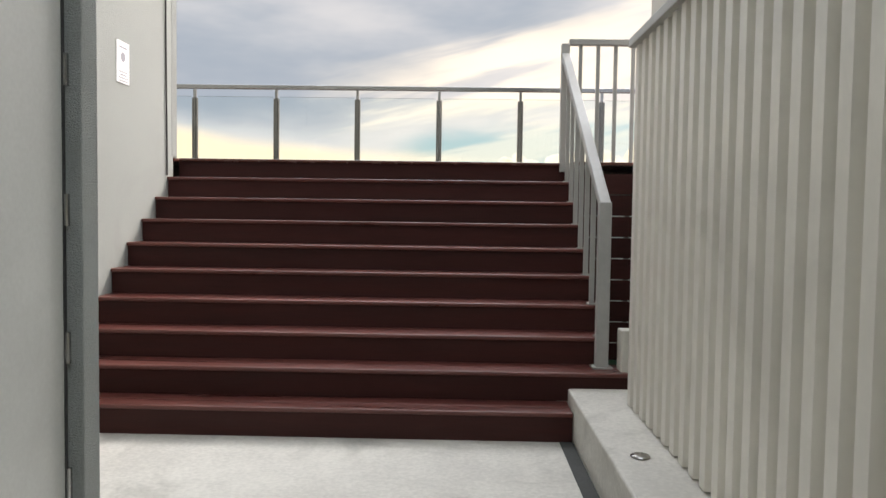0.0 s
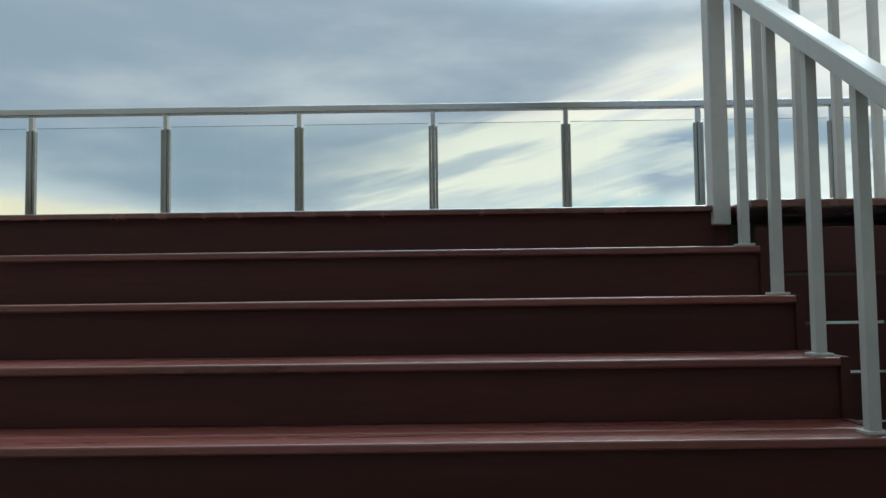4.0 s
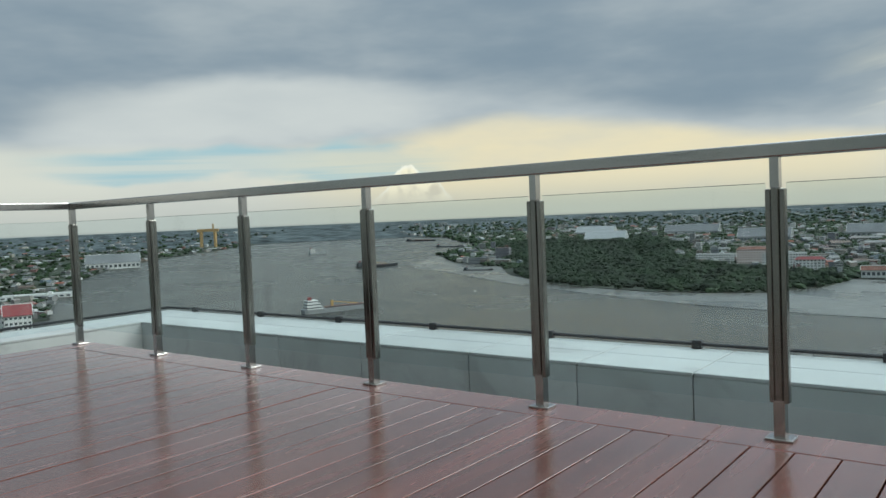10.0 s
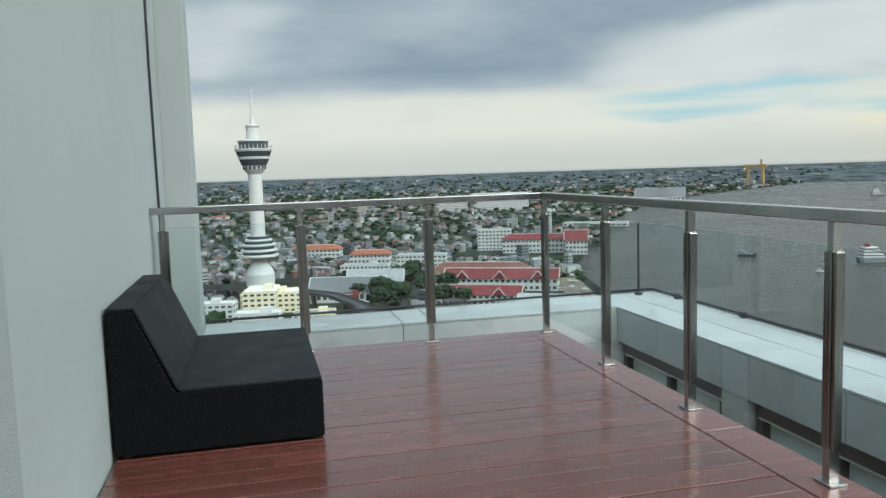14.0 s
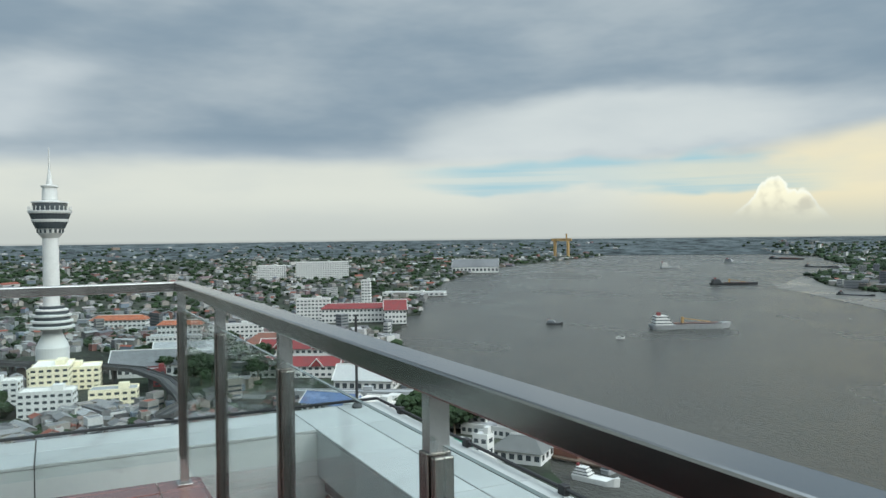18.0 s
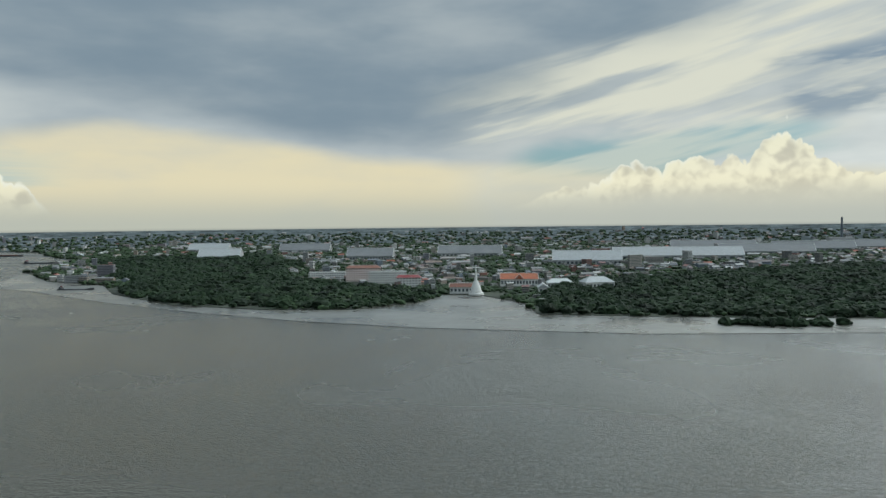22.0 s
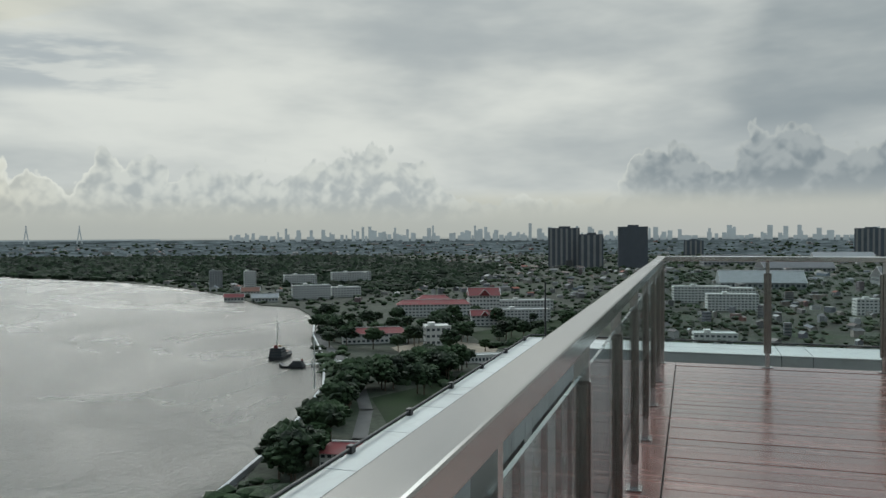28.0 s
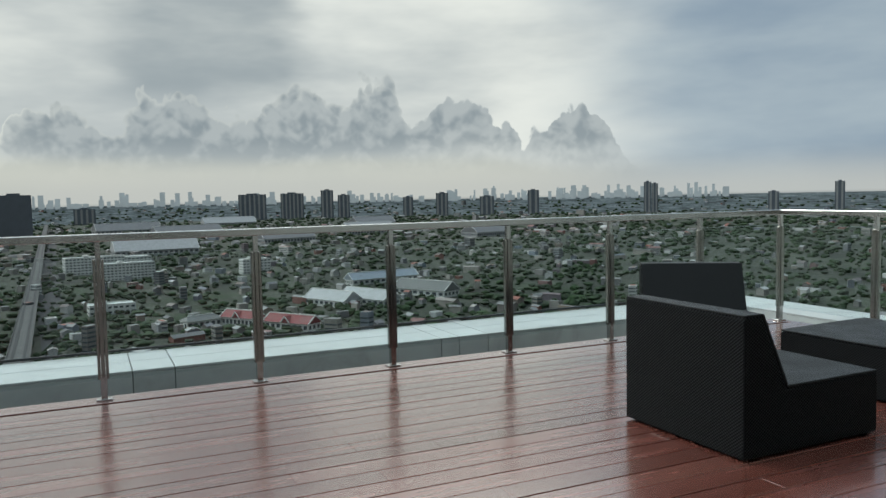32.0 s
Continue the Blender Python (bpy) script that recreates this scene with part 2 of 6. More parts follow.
    body = g.mix(mul(rim, g.smooth(heavy, 0.0, 1.0, 0.8, 0.22)), body, (0.90, 0.89, 0.80))
    sky = g.mix(mul(cum, g.smooth(heavy, 0.0, 1.0, 0.88, 0.92)), sky, body)

    haze = g.smooth(el0, 0.0, 3.2, 0.85, 0.0)
    sky = g.mix(haze, sky, g.mix(warm, g.mix(heavy, (0.48, 0.49, 0.455), (0.53, 0.53, 0.50)), (0.47, 0.48, 0.42)))
    sky = g.mix(g.smooth(z, -0.012, -0.002, 1.0, 0.0), sky, (0.12, 0.145, 0.15))
    back = g.node("ShaderNodeBackground")
    g.put(back.inputs[0], sky)
    # the sheet grows brighter towards the zenith; a patch and a band are added on the sun's side
    bright_yaw, bright_up = radians(SUN_YAW + 22.0), radians(33.0)
    patch_dir = (-math.sin(bright_yaw) * math.cos(bright_up), math.cos(bright_yaw) * math.cos(bright_up), math.sin(bright_up))
    # unseen bright patch, added beside the sun to brighten the water
    bright_patch = mul(g.smooth(g.vec("DOT_PRODUCT", d, patch_dir), math.cos(radians(30)), math.cos(radians(8)), 0.0, 5.0), g.smooth(z, 0.32, 0.44))
    # unseen bright band, added above the view to brighten deck and water
    thin = mul(span(yaw0, -165.0, -120.0, 8.0, 34.0), span(z, 0.36, 0.46, 0.75, 0.95))
    power = add(add(g.smooth(z, 0.42, 0.85, 1.0, 2.9), bright_patch), mul(thin, 4.0))
    # one sector above the view is dimmed to dull the deck's reflections
    power = mul(power, g.math("SUBTRACT", 1.0, mul(mul(span(yaw0, 30.0, 48.0, 75.0, 105.0), span(z, 0.32, 0.44, 0.6, 0.8)), 0.55)))
    g.put(back.inputs[1], power)
    out = g.node("ShaderNodeOutputWorld")
    g.tree.links.new(back.outputs[0], out.inputs[0])


build_sky()


# ---- materials ----
def material(name, colour, rough=0.6, metal=0.0, vary=0.15, scale=6.0, fine=60.0, bump=0.0, bump_scale=None, stretch=(1, 1, 1),
             second=None, objects=0.0, spec=0.5, coat=0.0, islands=None, stain=None, rough_vary=0.1, glow=0.0):
    m = bpy.data.materials.new(name)
    m.use_nodes = True
    g = Graph(m.node_tree)
    p = g.node("ShaderNodeBsdfPrincipled")
    co = g.vec("MULTIPLY", g.node("ShaderNodeNewGeometry").outputs["Position"], stretch)
    big, small = g.noise(co, scale, 4.0), g.noise(co, fine, 5.0, 0.6)
    dark = tuple(c * (1 - vary * 1.4) for c in colour)
    light = tuple(min(1.0, c * (1 + vary)) for c in (second or colour))
    f = g.math("ADD", g.math("MULTIPLY", big, 0.6), g.math("MULTIPLY", small, 0.4))
    col = g.mix(g.smooth(f, 0.32, 0.68), dark, light)
    if islands:
        rnd = g.node("ShaderNodeNewGeometry").outputs["Random Per Island"]
        col = g.mix(1.0, g.ramp(rnd, *islands), g.mix(g.smooth(f, 0.3, 0.7), (0.72, 0.72, 0.72), (1.0, 1.0, 1.0)), "MULTIPLY")
    if objects:
        rnd = g.node("ShaderNodeObjectInfo").outputs["Random"]
        v = g.smooth(rnd, 0.0, 1.0, 1 - objects, 1 + objects)
        col = g.mix(1.0, col, g.combine(v, v, v), "MULTIPLY")
    if stain:
        col = g.mix(g.math("MULTIPLY", g.smooth(g.noise(co, stain[1], 5.0, 0.65, distort=1.0), 0.52, 0.72), stain[2]), col, stain[0])
    g.put(p.inputs["Base Color"], col)
    g.put(p.inputs["Roughness"], g.smooth(big, 0.3, 0.7, max(0.02, rough - rough_vary), min(1.0, rough + rough_vary)))
    p.inputs["Metallic"].default_value = metal
    p.inputs["Specular IOR Level"].default_value = spec
    p.inputs["Coat Weight"].default_value = coat
    p.inputs["Coat Roughness"].default_value = 0.17
    p.inputs["Coat IOR"].default_value = 1.55
    # surface glow, standing in for haze on the farthest things
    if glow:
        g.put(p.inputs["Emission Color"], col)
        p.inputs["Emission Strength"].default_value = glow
    if bump:
        b = g.node("ShaderNodeBump")
        b.inputs["Strength"].default_value = bump
        b.inputs["Distance"].default_value = 0.01
        g.put(b.inputs["Height"], g.noise(co, bump_scale or fine, 4.0, 0.6))
        g.put(p.inputs["Normal"], b.outputs[0])
    out = g.node("ShaderNodeOutputMaterial")
    g.tree.links.new(p.outputs[0], out.inputs[0])
    return m


def glass_material(name, tint=(0.945, 0.975, 0.975)):
    m = bpy.data.materials.new(name)
    m.use_nodes = True
    g = Graph(m.node_tree)
    clear, gloss, mixer = g.node("ShaderNodeBsdfTransparent"), g.node("ShaderNodeBsdfGlossy"), g.node("ShaderNodeMixShader")
    clear.inputs[0].default_value = (*tint, 1)
    gloss.inputs["Roughness"].default_value = 0.02
    facing = g.node("ShaderNodeLayerWeight").outputs["Facing"]
    g.put(mixer.inputs[0], g.math("ADD", 0.025, g.math("MULTIPLY", g.math("POWER", facing, 5.0), 0.6)))
    g.tree.links.new(clear.outputs[0], mixer.inputs[1])
    g.tree.links.new(gloss.outputs[0], mixer.inputs[2])
    out = g.node("ShaderNodeOutputMaterial")
    g.tree.links.new(mixer.outputs[0], out.inputs[0])
    return m


def water_material():
    m = bpy.data.materials.new("river_water")
    m.use_nodes = True
    g = Graph(m.node_tree)
    p = g.node("ShaderNodeBsdfPrincipled")
    pos = g.node("ShaderNodeNewGeometry").outputs["Position"]
    big = g.noise(pos, 0.004, 4.0, 0.55, distort=1.0)
    g.put(p.inputs["Base Color"], g.mix(g.smooth(big, 0.35, 0.7), (0.038, 0.039, 0.033), (0.052, 0.052, 0.044)))
    g.put(p.inputs["Roughness"], g.smooth(big, 0.3, 0.7, 0.20, 0.30))
    p.inputs["IOR"].default_value = 1.33
    b = g.node("ShaderNodeBump")
    b.inputs["Strength"].default_value = 1.0
    b.inputs["Distance"].default_value = 1.5
    swell = g.noise(g.vec("MULTIPLY", pos, (0.13, 0.30, 0.1)), 1.0, 4.0, 0.62, distort=0.5)
    chop = g.noise(g.vec("MULTIPLY", pos, (0.34, 0.70, 0.3)), 1.0, 3.0, 0.6, distort=0.4)
    calm = g.smooth(g.noise(pos, 0.0065, 3.0, 0.55, distort=1.2), 0.34, 0.62, 0.70, 1.05)
    g.put(b.inputs["Height"], g.math("MULTIPLY", g.math("ADD", swell, g.math("MULTIPLY", chop, 0.75)), calm))
    g.put(p.inputs["Normal"], b.outputs[0])
    out = g.node("ShaderNodeOutputMaterial")
    g.tree.links.new(p.outputs[0], out.inputs[0])
    return m


def weave_material():
    m = bpy.data.materials.new("black_rattan")
    m.use_nodes = True
    g = Graph(m.node_tree)
    p = g.node("ShaderNodeBsdfPrincipled")
    pos = g.node("ShaderNodeTexCoord").outputs["Object"]
    sep = g.node("ShaderNodeSeparateXYZ")
    g.put(sep.inputs[0], pos)
    a = g.math("SINE", g.math("MULTIPLY", g.math("ADD", sep.outputs[0], sep.outputs[1]), 300.0))
    c = g.math("SINE", g.math("MULTIPLY", sep.outputs[2], 380.0))
    h = g.math("MULTIPLY", a, c)
    g.put(p.inputs["Base Color"], g.mix(g.smooth(h, -0.6, 0.8), (0.0008, 0.0009, 0.0011), (0.0075, 0.0085, 0.0095)))
    p.inputs["Roughness"].default_value = 0.5
    p.inputs["Specular IOR Level"].default_value = 0.07
    b = g.node("ShaderNodeBump")
    b.inputs["Strength"].default_value = 0.8
    b.inputs["Distance"].default_value = 0.004
    g.put(b.inputs["Height"], h)
    g.put(p.inputs["Normal"], b.outputs[0])
    out = g.node("ShaderNodeOutputMaterial")
    g.tree.links.new(p.outputs[0], out.inputs[0])
    return m


M = {}
M["deck"] = material("stained_deck_wood", (0.100, 0.031, 0.022), 0.25, vary=0.13, scale=1.6, fine=14.0, stretch=(7, 0.5, 4), bump=0.02,
                     bump_scale=26.0, second=(0.112, 0.036, 0.026), objects=0.14, stain=((0.135, 0.07, 0.052), 0.5, 0.35), rough_vary=0.04, coat=0.9, spec=0.3)
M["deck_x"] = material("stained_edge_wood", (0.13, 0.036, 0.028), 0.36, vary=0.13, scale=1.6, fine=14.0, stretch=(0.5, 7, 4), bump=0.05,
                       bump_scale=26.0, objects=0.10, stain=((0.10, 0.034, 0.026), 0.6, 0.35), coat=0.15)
# red boards toned darker than the treads, with the risers' shade in the colour
M["riser"] = material("shade_toned_red_boards", (0.054, 0.0155, 0.013), 0.6, vary=0.14, scale=2.0, fine=14.0, stretch=(0.4, 4, 5), bump=0.05,
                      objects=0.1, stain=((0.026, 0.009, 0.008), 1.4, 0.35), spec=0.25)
M["steel"] = material("brushed_stainless_steel", (0.42, 0.415, 0.405), 0.18, metal=1.0, vary=0.04, scale=1.2, fine=200.0, rough_vary=0.03, stretch=(0.4, 4, 4))
M["dark_steel"] = material("smoked_stainless_steel", (0.25, 0.243, 0.225), 0.22, metal=1.0, vary=0.06, scale=3.0, fine=200.0, rough_vary=0.03)
M["bronze"] = material("dark_bronze_aluminium", (0.050, 0.043, 0.037), 0.4, vary=0.15)
M["wall"] = material("grey_green_render", (0.315, 0.338, 0.32), 0.85, vary=0.06, scale=0.8, fine=160.0, bump=0.35, bump_scale=220.0,
                     stain=((0.27, 0.285, 0.27), 0.9, 0.35))
M["stucco"] = material("coarse_grey_stucco", (0.29, 0.31, 0.295), 0.9, vary=0.10, scale=1.2, fine=120.0, bump=1.0, bump_scale=150.0)
M["clad"] = material("white_metal_cladding", (0.35, 0.365, 0.352), 0.62, vary=0.06, scale=0.7, fine=5.0, objects=0.05,
                     stain=((0.25, 0.255, 0.24), 1.6, 0.6), spec=0.25)
M["joint"] = material("dark_joint_sealant", (0.05, 0.052, 0.05), 0.8)
M["concrete"] = material("pale_weathered_concrete", (0.58, 0.56, 0.51), 0.8, vary=0.14, scale=1.4, fine=40.0, bump=0.2,
                         stain=((0.28, 0.27, 0.24), 1.1, 0.5))
M["cream"] = material("cream_painted_metal", (0.72, 0.69, 0.62), 0.45, vary=0.05, scale=0.9, fine=8.0, stain=((0.50, 0.48, 0.43), 1.2, 0.3))
M["greypaint"] = material("light_grey_painted_steel", (0.41, 0.41, 0.39), 0.42, vary=0.05, fine=30.0)
M["tile"] = material("beige_wall_panels", (0.60, 0.575, 0.51), 0.55, vary=0.05, objects=0.05)
M["green"] = material("green_floor_coating", (0.025, 0.11, 0.055), 0.5, vary=0.15)
M["door"] = material("pale_grey_door_paint", (0.56, 0.57, 0.545), 0.5, vary=0.05, scale=1.5, stain=((0.44, 0.44, 0.42), 1.8, 0.3))
M["paper"] = material("white_paper", (0.78, 0.78, 0.80), 0.6, vary=0.03)
M["ink"] = material("grey_print", (0.30, 0.30, 0.33), 0.7, vary=0.03)
M["rubber"] = material("black_rubber_cable", (0.012, 0.012, 0.013), 0.6)
M["weave"] = weave_material()
M["fabric"] = material("charcoal_fabric", (0.0105, 0.0115, 0.012), 0.6, vary=0.2, scale=4.0, fine=300.0, bump=0.3, bump_scale=400.0, spec=0.16)
M["glass"] = glass_material("clear_balustrade_glass")
M["glass_edge"] = material("polished_glass_edge", (0.17, 0.21, 0.20), 0.2, vary=0.05)
M["frosted"] = material("pale_frosted_panel", (0.40, 0.45, 0.42), 0.3, vary=0.06, scale=0.9, stain=((0.30, 0.34, 0.32), 1.4, 0.4))
M["window"] = material("dark_window_glass", (0.05, 0.06, 0.065), 0.12, vary=0.1)
M["water"] = water_material()
M["land"] = material("town_ground", (0.022, 0.028, 0.020), 0.95, vary=0.5, scale=0.012, fine=0.15, second=(0.042, 0.047, 0.036), spec=0.1,
                     stain=((0.022, 0.036, 0.018), 0.008, 0.95))
M["mud"] = material("wet_mud_flat", (0.085, 0.082, 0.070), 0.3, vary=0.25, scale=0.01, fine=0.1)
M["forest"] = material("mangrove_leaves", (0.007, 0.014, 0.008), 0.9, vary=0.5, scale=0.02, fine=0.5, second=(0.014, 0.024, 0.012), spec=0.1)
M["leaf"] = material("tree_leaves", (0.017, 0.027, 0.016), 0.85, vary=0.5, scale=0.05, fine=0.7, second=(0.022, 0.038, 0.016), spec=0.15)
M["bark"] = material("brown_bark", (0.09, 0.065, 0.045), 0.9)
M["houses"] = material("town_facades", (0.5, 0.5, 0.5), 0.85, scale=0.08, fine=0.5, spec=0.2, islands=(
    (0.0, (0.416, 0.416, 0.398)), (0.18, (0.144, 0.144, 0.141)), (0.34, (0.298, 0.280, 0.244)), (0.46, (0.091, 0.091, 0.091)), (0.56, (0.218, 0.226, 0.232)),
    (0.68, (0.489, 0.489, 0.470)), (0.78, (0.200, 0.163, 0.131)), (0.90, (0.154, 0.190, 0.226)), (0.97, (0.183, 0.092, 0.075))))
M["roofs"] = material("town_roofs", (0.4, 0.4, 0.4), 0.8, scale=0.08, fine=0.5, spec=0.2, islands=(
    (0.0, (0.135, 0.135, 0.135)), (0.25, (0.244, 0.244, 0.240)), (0.45, (0.082, 0.082, 0.082)), (0.6, (0.363, 0.370, 0.363)), (0.74, (0.135, 0.099, 0.082)),
    (0.84, (0.118, 0.131, 0.150)), (0.94, (0.205, 0.075, 0.053))))
M["white"] = material("white_building_paint", (0.48, 0.48, 0.455), 0.8, vary=0.08, scale=0.1, fine=1.0)
M["redroof"] = material("red_tile_roof", (0.145, 0.024, 0.024), 0.75, vary=0.2, scale=0.2, fine=2.0)
M["brownroof"] = material("brown_tile_roof", (0.14, 0.06, 0.04), 0.8, vary=0.2, scale=0.2, fine=2.0)
M["orange"] = material("orange_tile_roof", (0.27, 0.085, 0.04), 0.8, vary=0.2, scale=0.2, fine=2.0)
M["greyroof"] = material("grey_sheet_roof", (0.25, 0.26, 0.26), 0.7, vary=0.15, scale=0.2, fine=2.0)
M["greenroof"] = material("green_sheet_roof", (0.02, 0.16, 0.09), 0.6, vary=0.15, scale=0.2)
M["blueroof"] = material("faded_blue_roof", (0.10, 0.15, 0.27), 0.7, vary=0.15, scale=0.2)
M["steelroof"] = material("bluish_sheet_roof", (0.15, 0.18, 0.21), 0.5, vary=0.12, scale=0.2)
M["darkroof"] = material("dark_grey_roof", (0.10, 0.105, 0.10), 0.8, vary=0.15, scale=0.2)
M["creamwall"] = material("cream_building_paint", (0.66, 0.60, 0.42), 0.8, vary=0.08, scale=0.1, fine=1.0)
M["pinkwall"] = material("pale_pink_building_paint", (0.55, 0.45, 0.41), 0.8, vary=0.08, scale=0.1, fine=1.0)
M["tower_far"] = material("far_tower_facade", (0.10, 0.115, 0.13), 0.8, vary=0.1, scale=0.03, spec=0.1)
M["farroof"] = material("far_shed_roof", (0.12, 0.124, 0.126), 0.7, vary=0.2, scale=0.02, fine=0.2)
M["viaduct"] = material("grey_viaduct_concrete", (0.085, 0.085, 0.082), 0.95, vary=0.15, scale=0.1, spec=0.08)
M["road"] = material("asphalt_road", (0.050, 0.050, 0.051), 0.95, vary=0.2, scale=0.1, spec=0.1)
M["paving"] = material("sandy_promenade", (0.19, 0.165, 0.13), 0.95, spec=0.1, vary=0.2, scale=0.05, fine=0.6)
M["lawn"] = material("mown_grass", (0.013, 0.023, 0.009), 0.95, spec=0.08, vary=0.25, scale=0.05, fine=0.8)
M["tower_grey"] = material("dark_apartment_facade", (0.075, 0.085, 0.10), 0.6, vary=0.12, scale=0.05, fine=0.4)
M["tower_pale"] = material("pale_apartment_bands", (0.24, 0.24, 0.235), 0.7, vary=0.1, scale=0.05)
M["hull"] = material("grey_ship_hull", (0.24, 0.25, 0.25), 0.6, vary=0.15, scale=0.3)
M["hull_dark"] = material("dark_ship_hull", (0.03, 0.033, 0.036), 0.6, vary=0.15, scale=0.3)
M["yellow"] = material("yellow_crane_paint", (0.30, 0.19, 0.07), 0.6, vary=0.1)
# the far plain glows weakly to imitate haze over it
M["distance"] = material("haze_glow_plain", (0.040, 0.049, 0.051), 1.0, vary=0.45, scale=0.012, fine=0.06, stretch=(1, 1, 3), spec=0.0, second=(0.062, 0.073, 0.076), glow=0.35)
M["sea"] = material("distant_sea", (0.30, 0.33, 0.34), 0.6, vary=0.05, scale=0.002, fine=0.02)
# haze painted in: pale blue-grey towers with a glow of their own
M["skyline"] = material("haze_glow_skyline", (0.19, 0.215, 0.222), 1.0, vary=0.08, scale=0.01, spec=0.0, glow=0.9)


# ---- mesh helpers ----
def mesh_of(name, verts, faces, mats, slots=None, smooth_faces=False):
    me = bpy.data.meshes.new(name)
    me.from_pydata([tuple(v) for v in verts], [], [tuple(f) for f in faces])
    for m in mats if isinstance(mats, (list, tuple)) else [mats]:
        me.materials.append(m)
    if slots is not None:
        me.polygons.foreach_set("material_index", list(slots))
    if smooth_faces:
        me.polygons.foreach_set("use_smooth", [True] * len(me.polygons))
    me.update()
    return me


def part(name, bm, mat, parent=None, label="", smooth_faces=False):
    me = bpy.data.meshes.new(name)
    bm.to_mesh(me)
    bm.free()
    me.materials.append(mat)
    if smooth_faces:
        me.polygons.foreach_set("use_smooth", [True] * len(me.polygons))
    ob = new(name, me)
    if parent is not None:
        ob.parent = parent
    return tagged(ob, label)


def box(bm, x0, x1, y0, y1, z0, z1, m=None):
    vs = [bm.verts.new(v) for v in ((x0, y0, z0), (x1, y0, z0), (x1, y1, z0), (x0, y1, z0), (x0, y0, z1), (x1, y0, z1), (x1, y1, z1), (x0, y1, z1))]
    for f in ((3, 2, 1, 0), (4, 5, 6, 7), (0, 1, 5, 4), (1, 2, 6, 5), (2, 3, 7, 6), (3, 0, 4, 7)):
        bm.faces.new([vs[i] for i in f])
    if m is not None:
        bmesh.ops.transform(bm, matrix=m, verts=vs)
    return vs


def boxed(x0, x1, y0, y1, z0, z1, bevel=0.0, segments=2):
    bm = bmesh.new()
    box(bm, x0, x1, y0, y1, z0, z1)
    if bevel:
        bmesh.ops.bevel(bm, geom=bm.edges[:], offset=bevel, segments=segments, affect="EDGES", profile=0.5)
    return bm


def prism(profile, x0, x1, bevel=0.0):
    """A closed outline of (y, z) pulled along x."""
    bm = bmesh.new()
    a = [bm.verts.new((x0, y, z)) for y, z in profile]
    b = [bm.verts.new((x1, y, z)) for y, z in profile]
    n = len(profile)
    bm.faces.new(a)
    bm.faces.new(b[::-1])
    for i in range(n):
        bm.faces.new((a[(i + 1) % n], a[i], b[i], b[(i + 1) % n]))
    bmesh.ops.recalc_face_normals(bm, faces=bm.faces[:])
    if bevel:
        bmesh.ops.bevel(bm, geom=bm.edges[:], offset=bevel, segments=2, affect="EDGES", profile=0.5)
    return bm


def lathe(rings, sides=24):
    """A turned shape from (radius, z) rings."""
    bm = bmesh.new()
    loops = [[bm.verts.new((r * math.cos(2 * math.pi * i / sides), r * math.sin(2 * math.pi * i / sides), z)) for i in range(sides)] for r, z in rings]
    for lo, hi in zip(loops, loops[1:]):
        for i in range(sides):
            bm.faces.new((lo[i], lo[(i + 1) % sides], hi[(i + 1) % sides], hi[i]))
    bm.faces.new(loops[0][::-1])
    bm.faces.new(loops[-1])
    return bm


def cable(name, points, radius, mat, parent=None):
    cu = bpy.data.curves.new(name, "CURVE")
    cu.dimensions, cu.bevel_depth, cu.bevel_resolution = "3D", radius, 2
    sp = cu.splines.new("POLY")
    sp.points.add(len(points) - 1)
    for p, q in zip(sp.points, points):
        p.co = (*q, 1)
    cu.materials.append(mat)
    ob = new(name, cu)
    dg = bpy.context.evaluated_depsgraph_get()
    me = bpy.data.meshes.new_from_object(ob.evaluated_get(dg))
    bpy.data.objects.remove(ob)
    done = new(name, me)
    if parent is not None:
        done.parent = parent
    return done


def empty(name, x=0.0, y=0.0, z=0.0, turn=0.0):
    ob = new(name)
    ob.empty_display_size = 0.2
    ob.matrix_world = pose(x, y, z, 0, 0, turn)
    return ob


# ---- the roof terrace: floors, walls, stairs ----
DECK_EDGE, RISE, GO, STEPS = -2.715, 0.1795, 0.276, 10
FLOOR = -STEPS * RISE
LEFT_WALL, RIGHT_WALL = -2.066, 2.06
RAIL_L, RAIL_R, RAIL_BACK = -5.934, 6.296, -7.106

floor = part("floor", boxed(-8.0, 8.4, -14.0, -4.96, FLOOR - 0.25, FLOOR), M["concrete"])
tagged(floor, "pale weathered concrete roof floor with stains", "floor", kind="structure")

left_block = part("wall_west", boxed(-7.4, LEFT_WALL, -7.0, -2.86, -3.2, 4.6), M["wall"])
tagged(left_block, "tall grey-green rendered wall beside the wooden stairs", "wall", kind="structure")
band = part("stucco_pier", boxed(-2.42, LEFT_WALL + 0.003, -2.9, -2.765, -0.002, 4.6, 0.008), M["stucco"], left_block, "coarse stucco corner pier")
pier = part("pilaster", boxed(-7.4, -6.98, -2.862, -2.64, -3.2, 4.6, 0.008), M["wall"], left_block)
rear_left = part("wall_south", boxed(-7.4, -0.915, -14.0, -7.0, -3.2, 4.6), M["wall"])
tagged(rear_left, "grey rendered wall with the door opening", "wall", kind="structure")
right_block = part("wall_east", boxed(RIGHT_WALL + 0.022, RIGHT_WALL + 0.11, -14.0, -3.08, -3.2, 4.6), M["wall"])
tagged(right_block, "tall wall clad with beige panels", "wall", kind="structure")
back_wall = part("wall_back", boxed(-7.4, RIGHT_WALL + 0.11, -14.4, -14.0, -3.2, 4.6), M["wall"])
tagged(back_wall, "plain grey rendered wall closing the roof", "wall", kind="structure")
